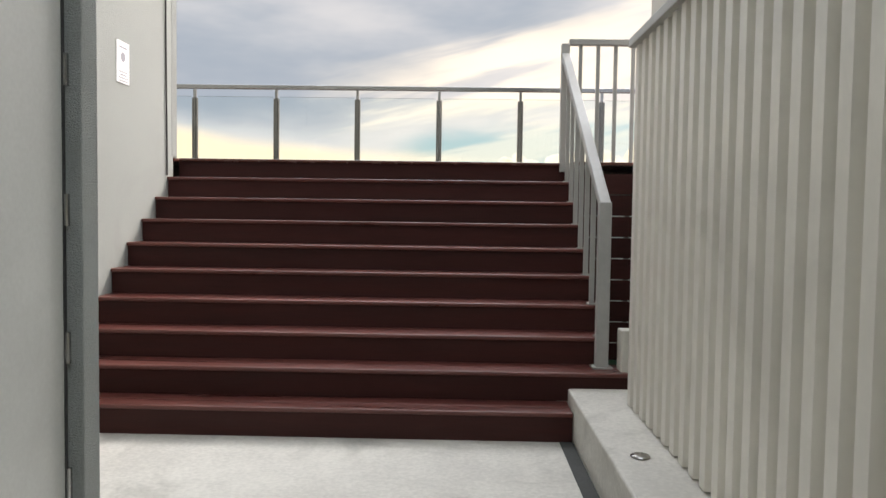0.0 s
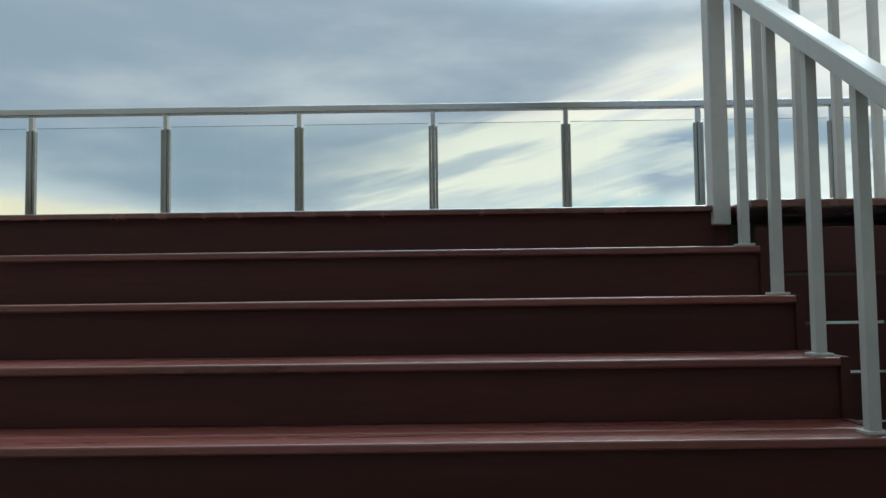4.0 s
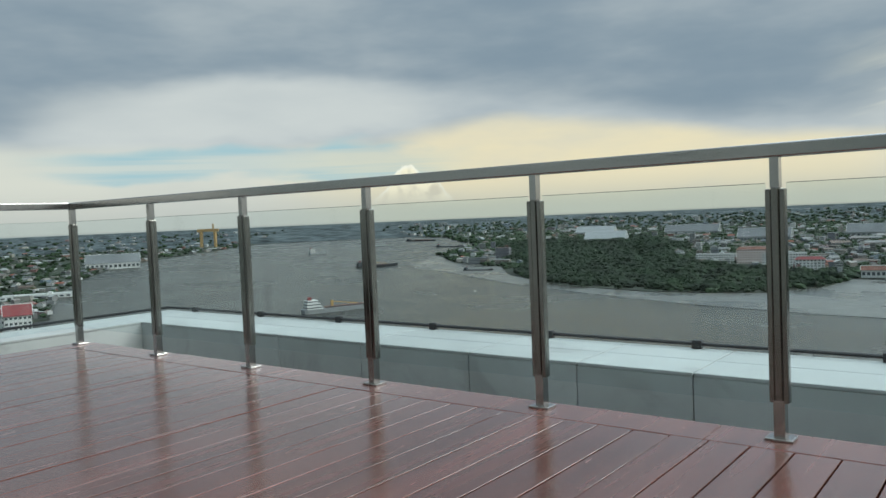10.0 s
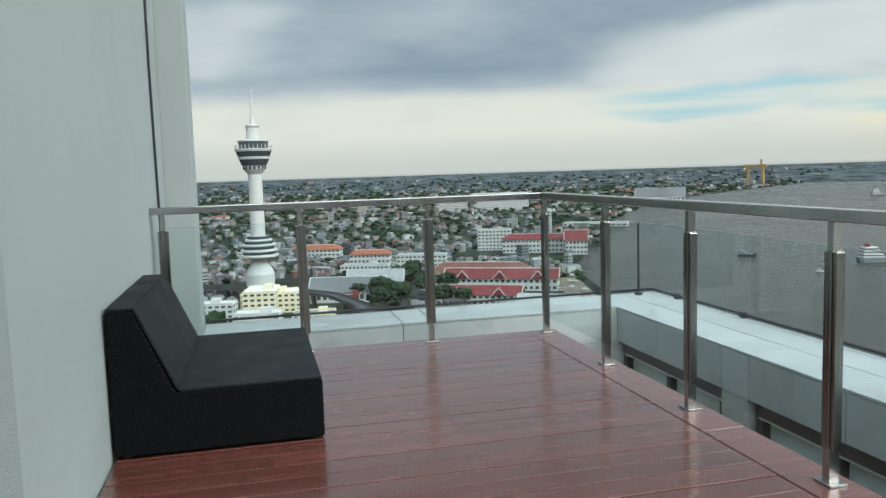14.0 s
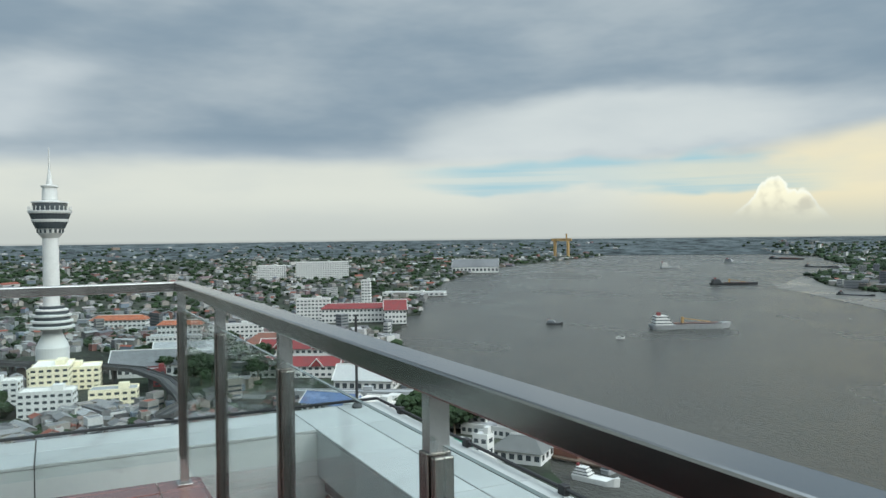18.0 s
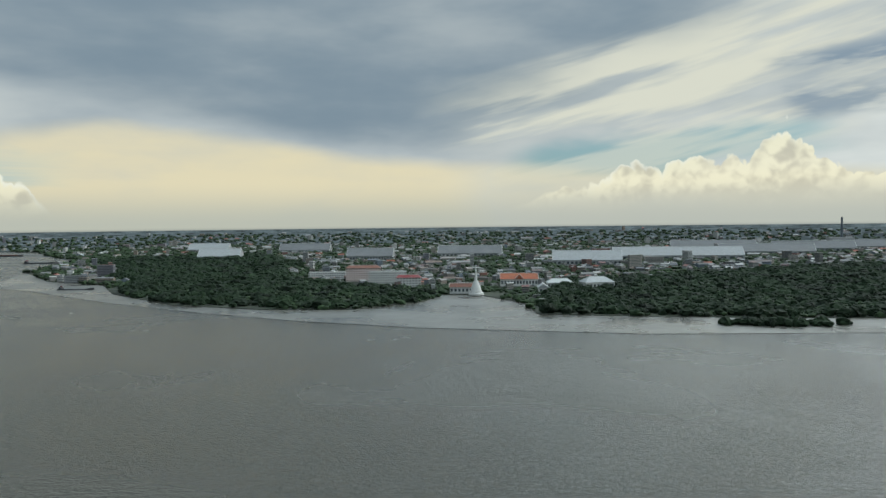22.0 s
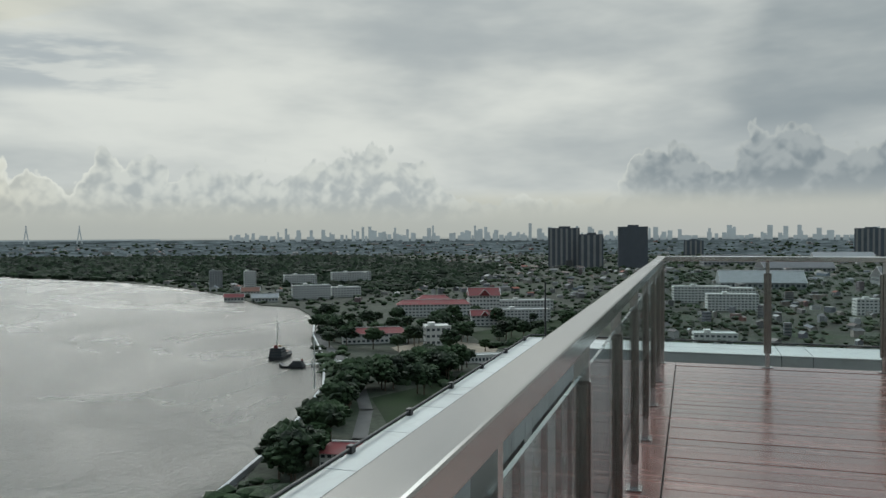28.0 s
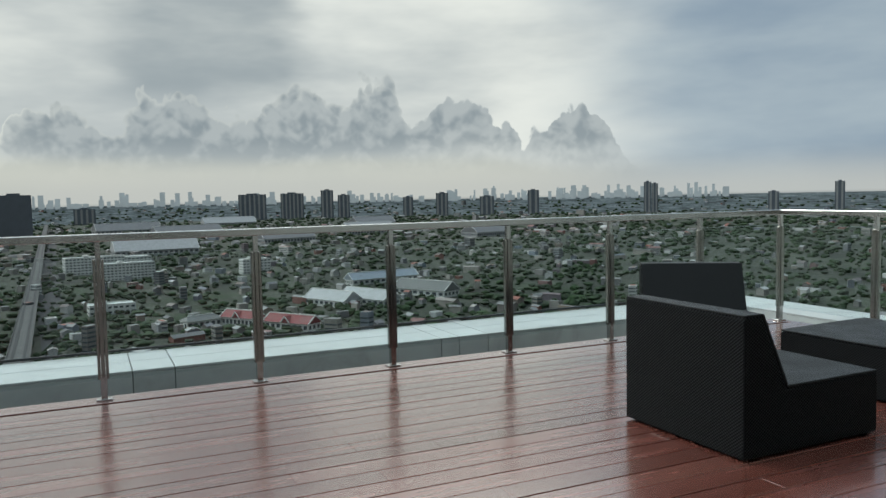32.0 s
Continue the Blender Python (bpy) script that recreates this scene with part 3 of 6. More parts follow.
roof_under = part("roof_slab", boxed(-6.3, 6.7, -7.6, -0.3, -3.6, -3.2), M["concrete"])
tagged(roof_under, "concrete slab under the raised deck", "slab", kind="structure")

# stair flight: each step has a riser board and a tread with a nosing
stairs = tagged(empty("staircase", 0, DECK_EDGE, FLOOR), "wide flight of ten dark red stained wooden steps", "stairs", kind="structure")
for k in range(1, STEPS + 1):
    y = DECK_EDGE - (STEPS - k) * GO
    z = FLOOR + k * RISE
    x1 = {1: 1.16, 2: 1.54}.get(k, 1.44)
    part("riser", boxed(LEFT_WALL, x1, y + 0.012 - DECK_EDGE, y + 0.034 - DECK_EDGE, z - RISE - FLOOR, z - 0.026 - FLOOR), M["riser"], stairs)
    if k < STEPS:
        part("tread", boxed(LEFT_WALL, x1, y - 0.012 - DECK_EDGE, y + 0.128 - DECK_EDGE, z - 0.026 - FLOOR, z - FLOOR, 0.006), M["deck_x"], stairs)
        part("tread", boxed(LEFT_WALL, x1, y + 0.134 - DECK_EDGE, y + GO + 0.010 - DECK_EDGE, z - 0.026 - FLOOR, z - 0.001 - FLOOR, 0.004), M["deck_x"], stairs)
    else:
        part("nosing", boxed(LEFT_WALL, x1, y - 0.012 - DECK_EDGE, y + 0.128 - DECK_EDGE, z - 0.026 - FLOOR, z - FLOOR, 0.006), M["deck"], stairs)
bm = bmesh.new()
for k in range(3, STEPS):
    y = -(STEPS - k) * GO
    box(bm, 1.442, 1.47, y, y + GO + 0.02, -0.02, k * RISE)
box(bm, LEFT_WALL, 1.44, 0.05, 0.24, -0.05, STEPS * RISE - 0.04)
for k in range(1, STEPS):
    box(bm, LEFT_WALL + 0.002, 1.10, 0.037 - (STEPS - k) * GO, GO + 0.009 - (STEPS - k) * GO, -0.05, k * RISE - 0.03)
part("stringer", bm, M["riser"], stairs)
fascia = tagged(empty("deck_fascia", 1.48, DECK_EDGE - 0.18, FLOOR), "dark red board cladding below the deck edge", "cladding", kind="structure")
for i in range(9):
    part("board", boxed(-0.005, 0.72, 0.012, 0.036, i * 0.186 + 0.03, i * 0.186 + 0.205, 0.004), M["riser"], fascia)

landing = part("landing_edge", boxed(1.446, RIGHT_WALL + 0.14, DECK_EDGE - 0.20, DECK_EDGE + 0.128, -0.03, 0.0, 0.005), M["deck"])
tagged(landing, "red-brown timber edge of the deck beside the stairs", "deck edge", kind="structure")

# pit beside the stairs
pit = part("pit_floor", boxed(1.475, RIGHT_WALL, -5.4, DECK_EDGE, FLOOR + 0.02, FLOOR + 0.06), M["green"])
tagged(pit, "green coated floor beside the stairs", "floor", kind="structure")
panels = tagged(empty("wall_panels", RIGHT_WALL, -3.08, FLOOR), "beige wall panels with dark joints", "wall cladding", kind="structure")
for j in range(5):
    for i in range(22):
        part("panel", boxed(0.0, 0.022, -0.62 * (j + 1) + 0.004, -0.62 * j, 0.286 * i + 0.004, 0.286 * (i + 1)), M["tile"], panels)
kerb = part("kerb", boxed(1.165, 1.62, -13.0, -4.93, FLOOR, FLOOR + 0.265, 0.012), M["concrete"])
tagged(kerb, "stained concrete kerb under the ribbed fence", "kerb", kind="structure")
gutter = part("floor_gutter", boxed(1.085, 1.163, -9.0, -5.2, FLOOR + 0.001, FLOOR + 0.006), M["joint"])
tagged(gutter, "dark dirty gutter along the kerb", "gutter", kind="structure")
lid = part("drain_cap", lathe([(0.035, 0), (0.045, 0.006), (0.04, 0.012), (0.02, 0.014)], 16), M["steel"])
lid.matrix_world = pose(1.30, -6.28, FLOOR + 0.265)
tagged(lid, "round steel drain cap in the kerb", "drain cap")

# ribbed fence of upright metal channels
fence = tagged(empty("ribbed_fence", 1.46, -5.30, FLOOR + 0.265), "cream ribbed metal fence of upright channels on a kerb", "fence")
rib = None
for i in range(50):
    y = -0.02 - i * 0.147
    if rib is None:
        bm = prism([(0.0, 0.0), (-0.012, 0.045), (-0.080, 0.045), (-0.092, 0.0)], 0.0, 1.0)
        bmesh.ops.transform(bm, matrix=Matrix(((0, 0, -1, 0.03), (0, 1, 0, 0), (2.0, 0, 0, 0.01), (0, 0, 0, 1))), verts=bm.verts[:])
        bmesh.ops.recalc_face_normals(bm, faces=bm.faces[:])
        rib = part("rib", bm, M["cream"], fence)
        rib.location = (0, y, 0)
    else:
        ob = new("rib", rib.data)
        ob.parent, ob.location = fence, (0, y, 0)
part("backing_sheet", boxed(0.031, 0.04, -7.3, 0.0, 0.0, 2.01), M["cream"], fence)
part("top_cap", boxed(-0.05, 0.07, -7.3, 0.01, 2.01, 2.06, 0.006), M["greypaint"], fence)

# sloped handrail with balusters, and the level one along the deck edge
hand = tagged(empty("stair_handrail", 1.40, DECK_EDGE, FLOOR), "light grey steel stair handrail with square balusters", "handrail")
y0, y1 = -2.04, 0.03
z0, z1 = 1.40, 2.76
slope = math.atan2(z1 - z0, y1 - y0)
bm = bmesh.new()
L = math.hypot(y1 - y0, z1 - z0)
box(bm, -0.035, 0.035, -0.02, L, -0.03, 0.03, pose(0, y0, z0, math.degrees(slope), 0, 0))
bmesh.ops.bevel(bm, geom=bm.edges[:], offset=0.005, segments=1, affect="EDGES")
part("sloped_rail", bm, M["greypaint"], hand)
newel = part("newel_post", boxed(-0.04, 0.04, y0 - 0.03, y0 + 0.04, 2 * RISE, z0 + 0.02, 0.005), M["greypaint"], hand)
part("base_plate", boxed(-0.065, 0.065, y0 - 0.055, y0 + 0.065, 2 * RISE, 2 * RISE + 0.012, 0.003), M["greypaint"], newel)
for k in range(3, 10):
    y = -(STEPS - k) * GO + 0.04
    zt = z0 + (y - y0) * math.tan(slope) - 0.02
    b = part("baluster", boxed(-0.016, 0.016, y - 0.016, y + 0.016, k * RISE, zt), M["greypaint"], hand)
    part("base_plate", boxed(-0.03, 0.03, y - 0.03, y + 0.03, k * RISE, k * RISE + 0.010, 0.002), M["greypaint"], b)
part("top_newel", boxed(-0.035, 0.035, -0.02, 0.06, 9 * RISE + 0.10, 2.85, 0.005), M["greypaint"], hand)
level = tagged(empty("edge_handrail", 1.44, DECK_EDGE - 0.14, 0), "light grey steel guard rail at the deck edge", "railing")
part("top_rail", boxed(-0.03, 0.59, -0.035, 0.035, 1.01, 1.06, 0.005), M["greypaint"], level)
for i in range(4):
    part("baluster", boxed(0.055 + i * 0.152, 0.085 + i * 0.152, -0.015, 0.015, 0.0, 1.01), M["greypaint"], level)

# small junction box and pipe on the pit side
jb = part("junction_box", boxed(1.5, 1.6, -4.88, -4.74, FLOOR + 0.26, FLOOR + 0.62, 0.01), M["cream"])
tagged(jb, "small cream junction box beside the stair foot", "junction box")

# door leaf standing open, frame and hinges
door = tagged(empty("door_1", -0.915, -7.0, FLOOR), "pale grey metal door standing open against the wall", "door", kind="structure")
part("door_leaf", boxed(-0.02, 0.028, -1.1, -0.06, 0.01, 2.6, 0.004), M["door"], door)
part("door_frame", boxed(-0.07, 0.088, -0.045, 0.075, 0.0, 6.3, 0.006), M["stucco"], door)
for z in (0.32, 0.80, 1.28, 1.76):
    bm = lathe([(0.011, 0), (0.011, 0.11)], 10)
    h = part("hinge", bm, M["steel"], door)
    h.location = (0.036, -0.052, z)
gap = part("frame_gap", boxed(0.029, 0.031, -0.066, -0.046, 0.0, 2.6), M["joint"], door)
note = tagged(empty("wall_notice", LEFT_WALL + 0.002, -3.885, 0.632), "white paper notice taped to the wall", "notice")
part("sheet", boxed(0, 0.004, -0.11, 0.11, -0.155, 0.155), M["paper"], note)
for i, (w, h) in enumerate(((0.13, 0.010), (0.15, 0.006), (0.12, 0.006), (0.15, 0.006), (0.14, 0.006))):
    z = 0.11 if i == 0 else -0.05 - 0.022 * i
    part("print_line", boxed(0.0042, 0.0052, -w / 2, w / 2, z - h / 2, z + h / 2), M["ink"], note)
emblem = part("print_mark", lathe([(0.035, 0), (0.035, 0.0012)], 20), M["ink"], note)
emblem.matrix_basis = pose(0.0042, 0, 0.04, 0, 90, 0)
wire = cable("wall_cable", [(LEFT_WALL + 0.012, -3.03, -0.17), (LEFT_WALL + 0.012, -3.055, 1.2), (LEFT_WALL + 0.012, -3.03, 2.6), (LEFT_WALL + 0.012, -3.08, 4.5)], 0.008, M["rubber"])
tagged(wire, "thin dark cable running down the rendered wall", "cable")
wire = cable("wall_cable", [(-6.40, -2.85, -0.1), (-6.40, -2.848, 0.9), (-6.38, -2.85, 2.1), (-6.41, -2.848, 3.2), (-6.39, -2.85, 4.5)], 0.009, M["rubber"])
tagged(wire, "thin dark lightning cable running down the wall", "cable")

# ---- balustrade ----
post_shape = {}


def rail_post(x, y, turn=0.0):
    """A stainless post: base plate, foot, clamped glazing bar and neck."""
    if not post_shape:
        root = empty("balustrade_post")
        part("base_plate", boxed(-0.05, 0.05, -0.04, 0.04, 0.0, 0.012, 0.003), M["steel"], root)
        part("foot", boxed(-0.020, 0.020, -0.022, 0.022, 0.012, 0.15), M["steel"], root)
        part("core", boxed(-0.013, 0.013, -0.025, 0.025, 0.15, 0.93, 0.003), M["dark_steel"], root)
        part("clamp", boxed(-0.034, -0.015, -0.020, 0.020, 0.14, 0.925, 0.003), M["dark_steel"], root)
        part("clamp", boxed(0.015, 0.034, -0.020, 0.020, 0.14, 0.925, 0.003), M["dark_steel"], root)
        part("neck", boxed(-0.016, 0.016, -0.020, 0.020, 0.93, 1.04), M["steel"], root)
        tagged(root, "stainless steel balustrade post with glass clamps", "post", "balustrade posts")
        post_shape["root"] = root
        root.matrix_basis = pose(x, y, 0, 0, 0, turn)
        return root
    return copy_thing(post_shape["root"], pose(x, y, 0, 0, 0, turn))


def glass_pane(x0, y0, x1, y1):
    n = math.hypot(x1 - x0, y1 - y0)
    ob = part("glass_panel", boxed(0.036, n - 0.036, -0.005, 0.005, 0.13, 0.945, 0.0015, 1), M["glass"])
    ob.matrix_world = pose(x0, y0, 0, 0, 0, math.degrees(math.atan2(y1 - y0, x1 - x0)))
    ob.visible_shadow = False
    part("polished_edge", boxed(0.038, n - 0.038, -0.0045, 0.0045, 0.9455, 0.9475), M["glass_edge"], ob, "pale green polished top edge")
    return tagged(ob, "clear glass balustrade panel with polished edges", "glass panel", "balustrade panels")


FRONT_X = [RAIL_L, -4.866, -3.871, -2.849, -1.826, -0.812, 0.204, 1.21, 2.213, 3.23, 4.26, 5.28, RAIL_R]
LEFT_Y = [0.0, -0.919, -1.85, -2.78]
RIGHT_Y = [0.0, -0.993, -2.007, -3.021, -4.042, -5.06, -6.08, RAIL_BACK]
BACK_X = [RAIL_R, 5.28, 4.26, 3.24, 2.24]
for x in FRONT_X:
    rail_post(x, 0.0)
for y in LEFT_Y[1:]:
    rail_post(RAIL_L, y, 90)
for y in RIGHT_Y[1:]:
    rail_post(RAIL_R, y, 90)
for x in BACK_X[1:]:
    rail_post(x, RAIL_BACK)
for a, b in zip(FRONT_X, FRONT_X[1:]):
    glass_pane(a, 0, b, 0)
for a, b in zip(LEFT_Y, LEFT_Y[1:]):
    glass_pane(RAIL_L, a, RAIL_L, b)
for a, b in zip(RIGHT_Y, RIGHT_Y[1:]):
    glass_pane(RAIL_R, a, RAIL_R, b)
for a, b in zip(BACK_X, BACK_X[1:]):
    glass_pane(a, RAIL_BACK, b, RAIL_BACK)
W, RT, RB = 0.038, 1.09, 1.04
for name, (x0, x1, ya, yb) in {"front": (RAIL_L - W, RAIL_R + W, -W, W), "left": (RAIL_L - W, RAIL_L + W, -2.86, -W - 0.001),
                               "right": (RAIL_R - W, RAIL_R + W, RAIL_BACK - W, -W - 0.001), "back": (2.2, RAIL_R - W - 0.001, RAIL_BACK - W, RAIL_BACK + W)}.items():
    ob = empty("top_rail", (x0 + x1) / 2, (ya + yb) / 2, RB)
    hx, hy = (x1 - x0) / 2, (yb - ya) / 2
    part("rail_tube", boxed(-hx, hx, -hy, hy, 0.0, RT - RB, 0.005), M["steel"], ob)
    for s in (-1, 1):
        if hx > hy:
            part("end_cap", boxed(min(s * hx, s * (hx + 0.0008)), max(s * hx, s * (hx + 0.0008)), -hy + 0.006, hy - 0.006, 0.006, RT - RB - 0.006), M["dark_steel"], ob)
        else:
            part("end_cap", boxed(-hx + 0.006, hx - 0.006, min(s * hy, s * (hy + 0.0008)), max(s * hy, s * (hy + 0.0008)), 0.006, RT - RB - 0.006), M["dark_steel"], ob)
    tagged(ob, "brushed stainless steel rectangular top rail", "handrail", "balustrade top rails")

# ---- parapet outside the balustrade ----
PX0, PX1, PY = -7.36, 7.92, 1.70
PIX0, PIX1, PIY = -6.72, 7.14, 0.99


def parapet(name, x0, x1, y0, y1, along_x, joints, drop=-0.315):
    """Clad parapet: cap panels in two rows, face panels on both sides, split at the joints."""
    root = tagged(empty(name, x0, y0, 0), "white metal clad parapet with flat cap panels", "parapet", kind="structure")
    w, d = x1 - x0, y1 - y0
    part("core", boxed(0.012, w - 0.012, 0.012, d - 0.012, drop + 0.01, -0.008), M["joint"], root)
    base = x0 if along_x else y0
    cuts = [0.0] + sorted(j - base for j in joints) + [w if along_x else d]
    for a, b in zip(cuts, cuts[1:]):
        a, b = a + 0.004, b - 0.004
        for s in range(2):
            lo, hi = (0.5 * s) * (d if along_x else w) + (0.004 if s else 0), 0.5 * (s + 1) * (d if along_x else w) - (0 if s else 0.004)
            if along_x:
                part("cap_panel", boxed(a, b, lo, hi, -0.02, 0.0, 0.003, 1), M["clad"], root)
            else:
                part("cap_panel", boxed(lo, hi, a, b, -0.02, 0.0, 0.003, 1), M["clad"], root)
        for s in (0, 1):
            if along_x:
                e = d - 0.011 if s else -0.002
                part("face_panel", boxed(a, b, e, e + 0.013, drop, -0.023), M["clad"], root)
            else:
                e = w - 0.011 if s else -0.002
                part("face_panel", boxed(e, e + 0.013, a, b, drop, -0.023), M["clad"], root)
    return root


PIERS = [-5.1, -0.434, 4.23]
parapet("parapet_front", PX0, PX1, PIY, PY, True, [PIX0, -5.1, -4.78, -3.9, -2.95, -2.18, -1.5, -0.434, -0.13, 0.6, 1.34, 2.08, 2.95, 3.73, 4.23, 4.54, 5.3, 6.2, PIX1])
parapet("parapet_left", PX0, PIX0, -2.635, PIY - 0.002, False, [-0.99, -0.73])
parapet("parapet_right", PIX1, PX1, -8.2, PIY - 0.002, False, [-1.21, -1.52, -3.82, -4.0, -4.3, -6.6, -6.9])
parapet("parapet_back", 2.2, PIX1 - 0.002, -8.2, -7.55, True, [3.4, 3.7, 5.6])
c = cable("lightning_conductor", [(PX0 + 0.02, -2.6, 0.03), (PX0 + 0.02, PY - 0.02, 0.03), (PX1 - 0.02, PY - 0.02, 0.03), (PX1 - 0.02, -8.15, 0.03)], 0.012, M["rubber"])
tagged(c, "dark lightning conductor along the parapet edge", "cable")
clip = None
for i in range(15):
    x = -6.87 + i * 1.03
    if clip is None:
        clip = part("conductor_clip", boxed(-0.03, 0.03, -0.02, 0.02, -0.03, 0.022, 0.005), M["rubber"])
        clip.matrix_world = pose(x, PY - 0.02, 0.03)
        tagged(clip, "small black clip holding the lightning conductor", "cable clip", "conductor clips")
    else:
        copy_thing(clip, pose(x, PY - 0.02, 0.03))
for x, y in ((PX0 + 0.13, PY - 0.23), (PX1 - 0.2, PY - 0.25)):
    rod = tagged(empty("lightning_rod", x, y, 0), "thin black lightning rod on the parapet corner", "lightning rod")
    part("rod", lathe([(0.012, 0.02), (0.010, 0.72)], 8), M["rubber"], rod)
    part("foot", lathe([(0.04, 0.0), (0.04, 0.02), (0.02, 0.04)], 12), M["rubber"], rod)

# clad piers and bronze framed windows below the parapet, seen through the gap in front of the deck
edges = [PIX0] + [v for p in PIERS for v in (p, p + 0.3)] + [PIX1]
for a, c in zip(edges[1::2], edges[2::2]):
    pr = part("clad_pier", boxed(a + 0.002, c - 0.002, PIY + 0.003, PY - 0.003, -3.2, -0.317, 0.004), M["clad"])
    tagged(pr, "white clad pier below the parapet", "pier", kind="structure")
for x0, x1, tag in ((PX0, PIX0 - 0.002, ""), (PIX1 + 0.002, PX1, "")):
    pr = part("clad_pier", boxed(x0, x1, -2.63, PY - 0.003, -3.2, -0.317, 0.004), M["clad"])
    tagged(pr, "white clad corner wall below the parapet", "pier", kind="structure")
for a, c in zip(edges[0::2], edges[1::2]):
    win = tagged(empty("window_1", a, PIY + 0.03, -3.2), "bronze framed window below the parapet", "window", kind="structure")
    n = c - a
    fr = part("window_frame", boxed(0.06, n - 0.002, 0.0, 0.14, 2.785, 2.88, 0.004), M["bronze"], win)
    part("glazing_bead", boxed(0.06, n - 0.002, 0.02, 0.12, 2.762, 2.784), M["cream"], win, "thin pale bead under the bronze head")
    part("window_sill", boxed(0.06, n - 0.002, 0.0, 0.14, 0.0, 0.10, 0.004), M["bronze"], win)
    part("ledge", boxed(0.06, n - 0.002, 0.15, PY - PIY - 0.06, 2.20, 2.74, 0.004), M["clad"], win, "white metal ledge")
    k = max(2, round(n / 0.75))
    for i in range(k + 1):
        m = 0.06 + (n - 0.13) * i / k
        part("mullion", boxed(m, m + 0.065, 0.004, 0.13, 0.10, 2.76, 0.003), M["bronze"], win)
        if i < k:
            part("pane", boxed(m + 0.066, m + (n - 0.13) / k - 0.001, 0.06, 0.07, 0.10, 2.76), M["frosted"], win, "pale frosted panel")
beam = part("deck_edge_beam", boxed(RAIL_L - 0.2, RAIL_R + 0.2, 0.03, 0.10, -0.34, -0.028), M["bronze"])
tagged(beam, "dark bronze beam carrying the deck edge", "beam", kind="structure")
lower = part("lower_floor", boxed(PX0, PX1, -0.3, 1.5, -3.5, -3.2), M["concrete"])
tagged(lower, "pale concrete ledge of the storey below", "floor", kind="structure")
body = part("tower_body", boxed(PX0, PX1, -14.4, 1.48, -104.0, -3.61), M["white"])
tagged(body, "white tower block below the roof terrace", "building", kind="structure")
under = part("deck_bearers", boxed(-5.9, 6.3, -2.5, -0.05, -0.16, -0.06), M["bronze"])
tagged(under, "dark bearers under the deck boards", "joists", kind="structure")
under = part("deck_bearers", boxed(2.2, 6.3, -7.2, -2.5, -0.16, -0.06), M["bronze"])
tagged(under, "dark bearers under the deck boards", "joists", kind="structure")


# ---- lounge seats ----
def lounge_seat(x, y, turn, width, depth=0.96, seat=0.30, top=0.72, label=""):
    """Armless rattan seat: back at local y = 0, front at y = depth."""
    root = empty("lounge_seat", x, y, 0, turn)
    w = width / 2
    body_p = [(0.0, 0.012), (depth, 0.012), (depth, seat - 0.004), (0.285, seat - 0.004), (0.115, top - 0.004), (0.0, top - 0.004)]
    part("body", prism(body_p, -w, w, 0.010), M["weave"], root)
    part("seat_cushion", prism([(0.300, seat - 0.004), (depth - 0.004, seat - 0.004), (depth - 0.004, seat + 0.012), (0.290, seat + 0.012)], -w + 0.004, w - 0.004, 0.005), M["fabric"], root, "smooth charcoal seat pad")
    part("back_cushion", prism([(0.288, seat + 0.010), (0.118, top - 0.002), (0.130, top + 0.006), (0.300, seat + 0.016)], -w + 0.004, w - 0.004, 0.003), M["fabric"], root, "smooth charcoal back pad")
    part("top_cap", prism([(0.004, top - 0.004), (0.118, top - 0.004), (0.126, top + 0.007), (0.004, top + 0.008)], -w + 0.004, w - 0.004, 0.003), M["fabric"], root)
    for dx in (-w + 0.05, w - 0.05):
        for dy in (0.05, depth - 0.05):
            f = part("foot", lathe([(0.02, 0.0), (0.02, 0.012)], 10), M["rubber"], root)
            f.location = (dx, dy, 0)
    return tagged(root, label, "lounge chair", "rattan lounge seats")


lounge_seat(-4.66, -2.845, 0, 1.26, top=0.70, label="black woven rattan lounge seat against the grey wall")
lounge_seat(3.90, -3.69, 181.0, 0.86, seat=0.33, top=0.70, label="black woven rattan lounge seat with its back to the deck")
lounge_seat(5.66, -5.36, 57.0, 0.78, seat=0.36, top=0.71, depth=0.92, label="black woven rattan lounge seat facing the ottoman")
ottoman = tagged(empty("ottoman", 4.12, -5.65, 0, 3), "low black square rattan ottoman between the seats", "ottoman")
part("body", boxed(-0.48, 0.48, -0.45, 0.45, 0.012, 0.33, 0.012), M["weave"], ottoman)
part("top_pad", boxed(-0.478, 0.478, -0.448, 0.448, 0.331, 0.345, 0.005), M["fabric"], ottoman)

# ---- river, banks and town far below ----
GROUND = -104.0
FAR = 4880.0


def ring_point(yaw, r=FAR):
    return (-r * math.sin(radians(yaw)), r * math.cos(radians(yaw)))


water = part("water", boxed(-5200, 5200, -5200, 5200, GROUND - 1.0, GROUND), M["water"])
tagged(water, "wide brown-grey river with small ripples", "river", kind="structure")

NEAR_BANK = [(-3805, 3810), (-3392, 2896), (-2592, 1858), (-2054, 1158), (-1555, 786), (-1246, 591), (-939, 437), (-926, 397), (-817, 356), (-767, 318), (-644, 290), (-527, 260), (-465, 252), (-428, 248),
             (-409, 257), (-388, 268), (-368, 261), (-350, 242), (-341, 229), (-316, 214), (-284, 194), (-245, 182), (-150, 172), (0, 168), (150, 166), (281, 179), (360, 203), (475, 237), (539, 273), (650, 335), (701, 364), (800, 395), (1000, 540),
             (1018, 610), (1156, 750), (1313, 965), (1412, 1152), (1490, 1406), (1600, 1850), (1700, 2150), (1950, 2750), (2168, 3122), (2650, 3750)]
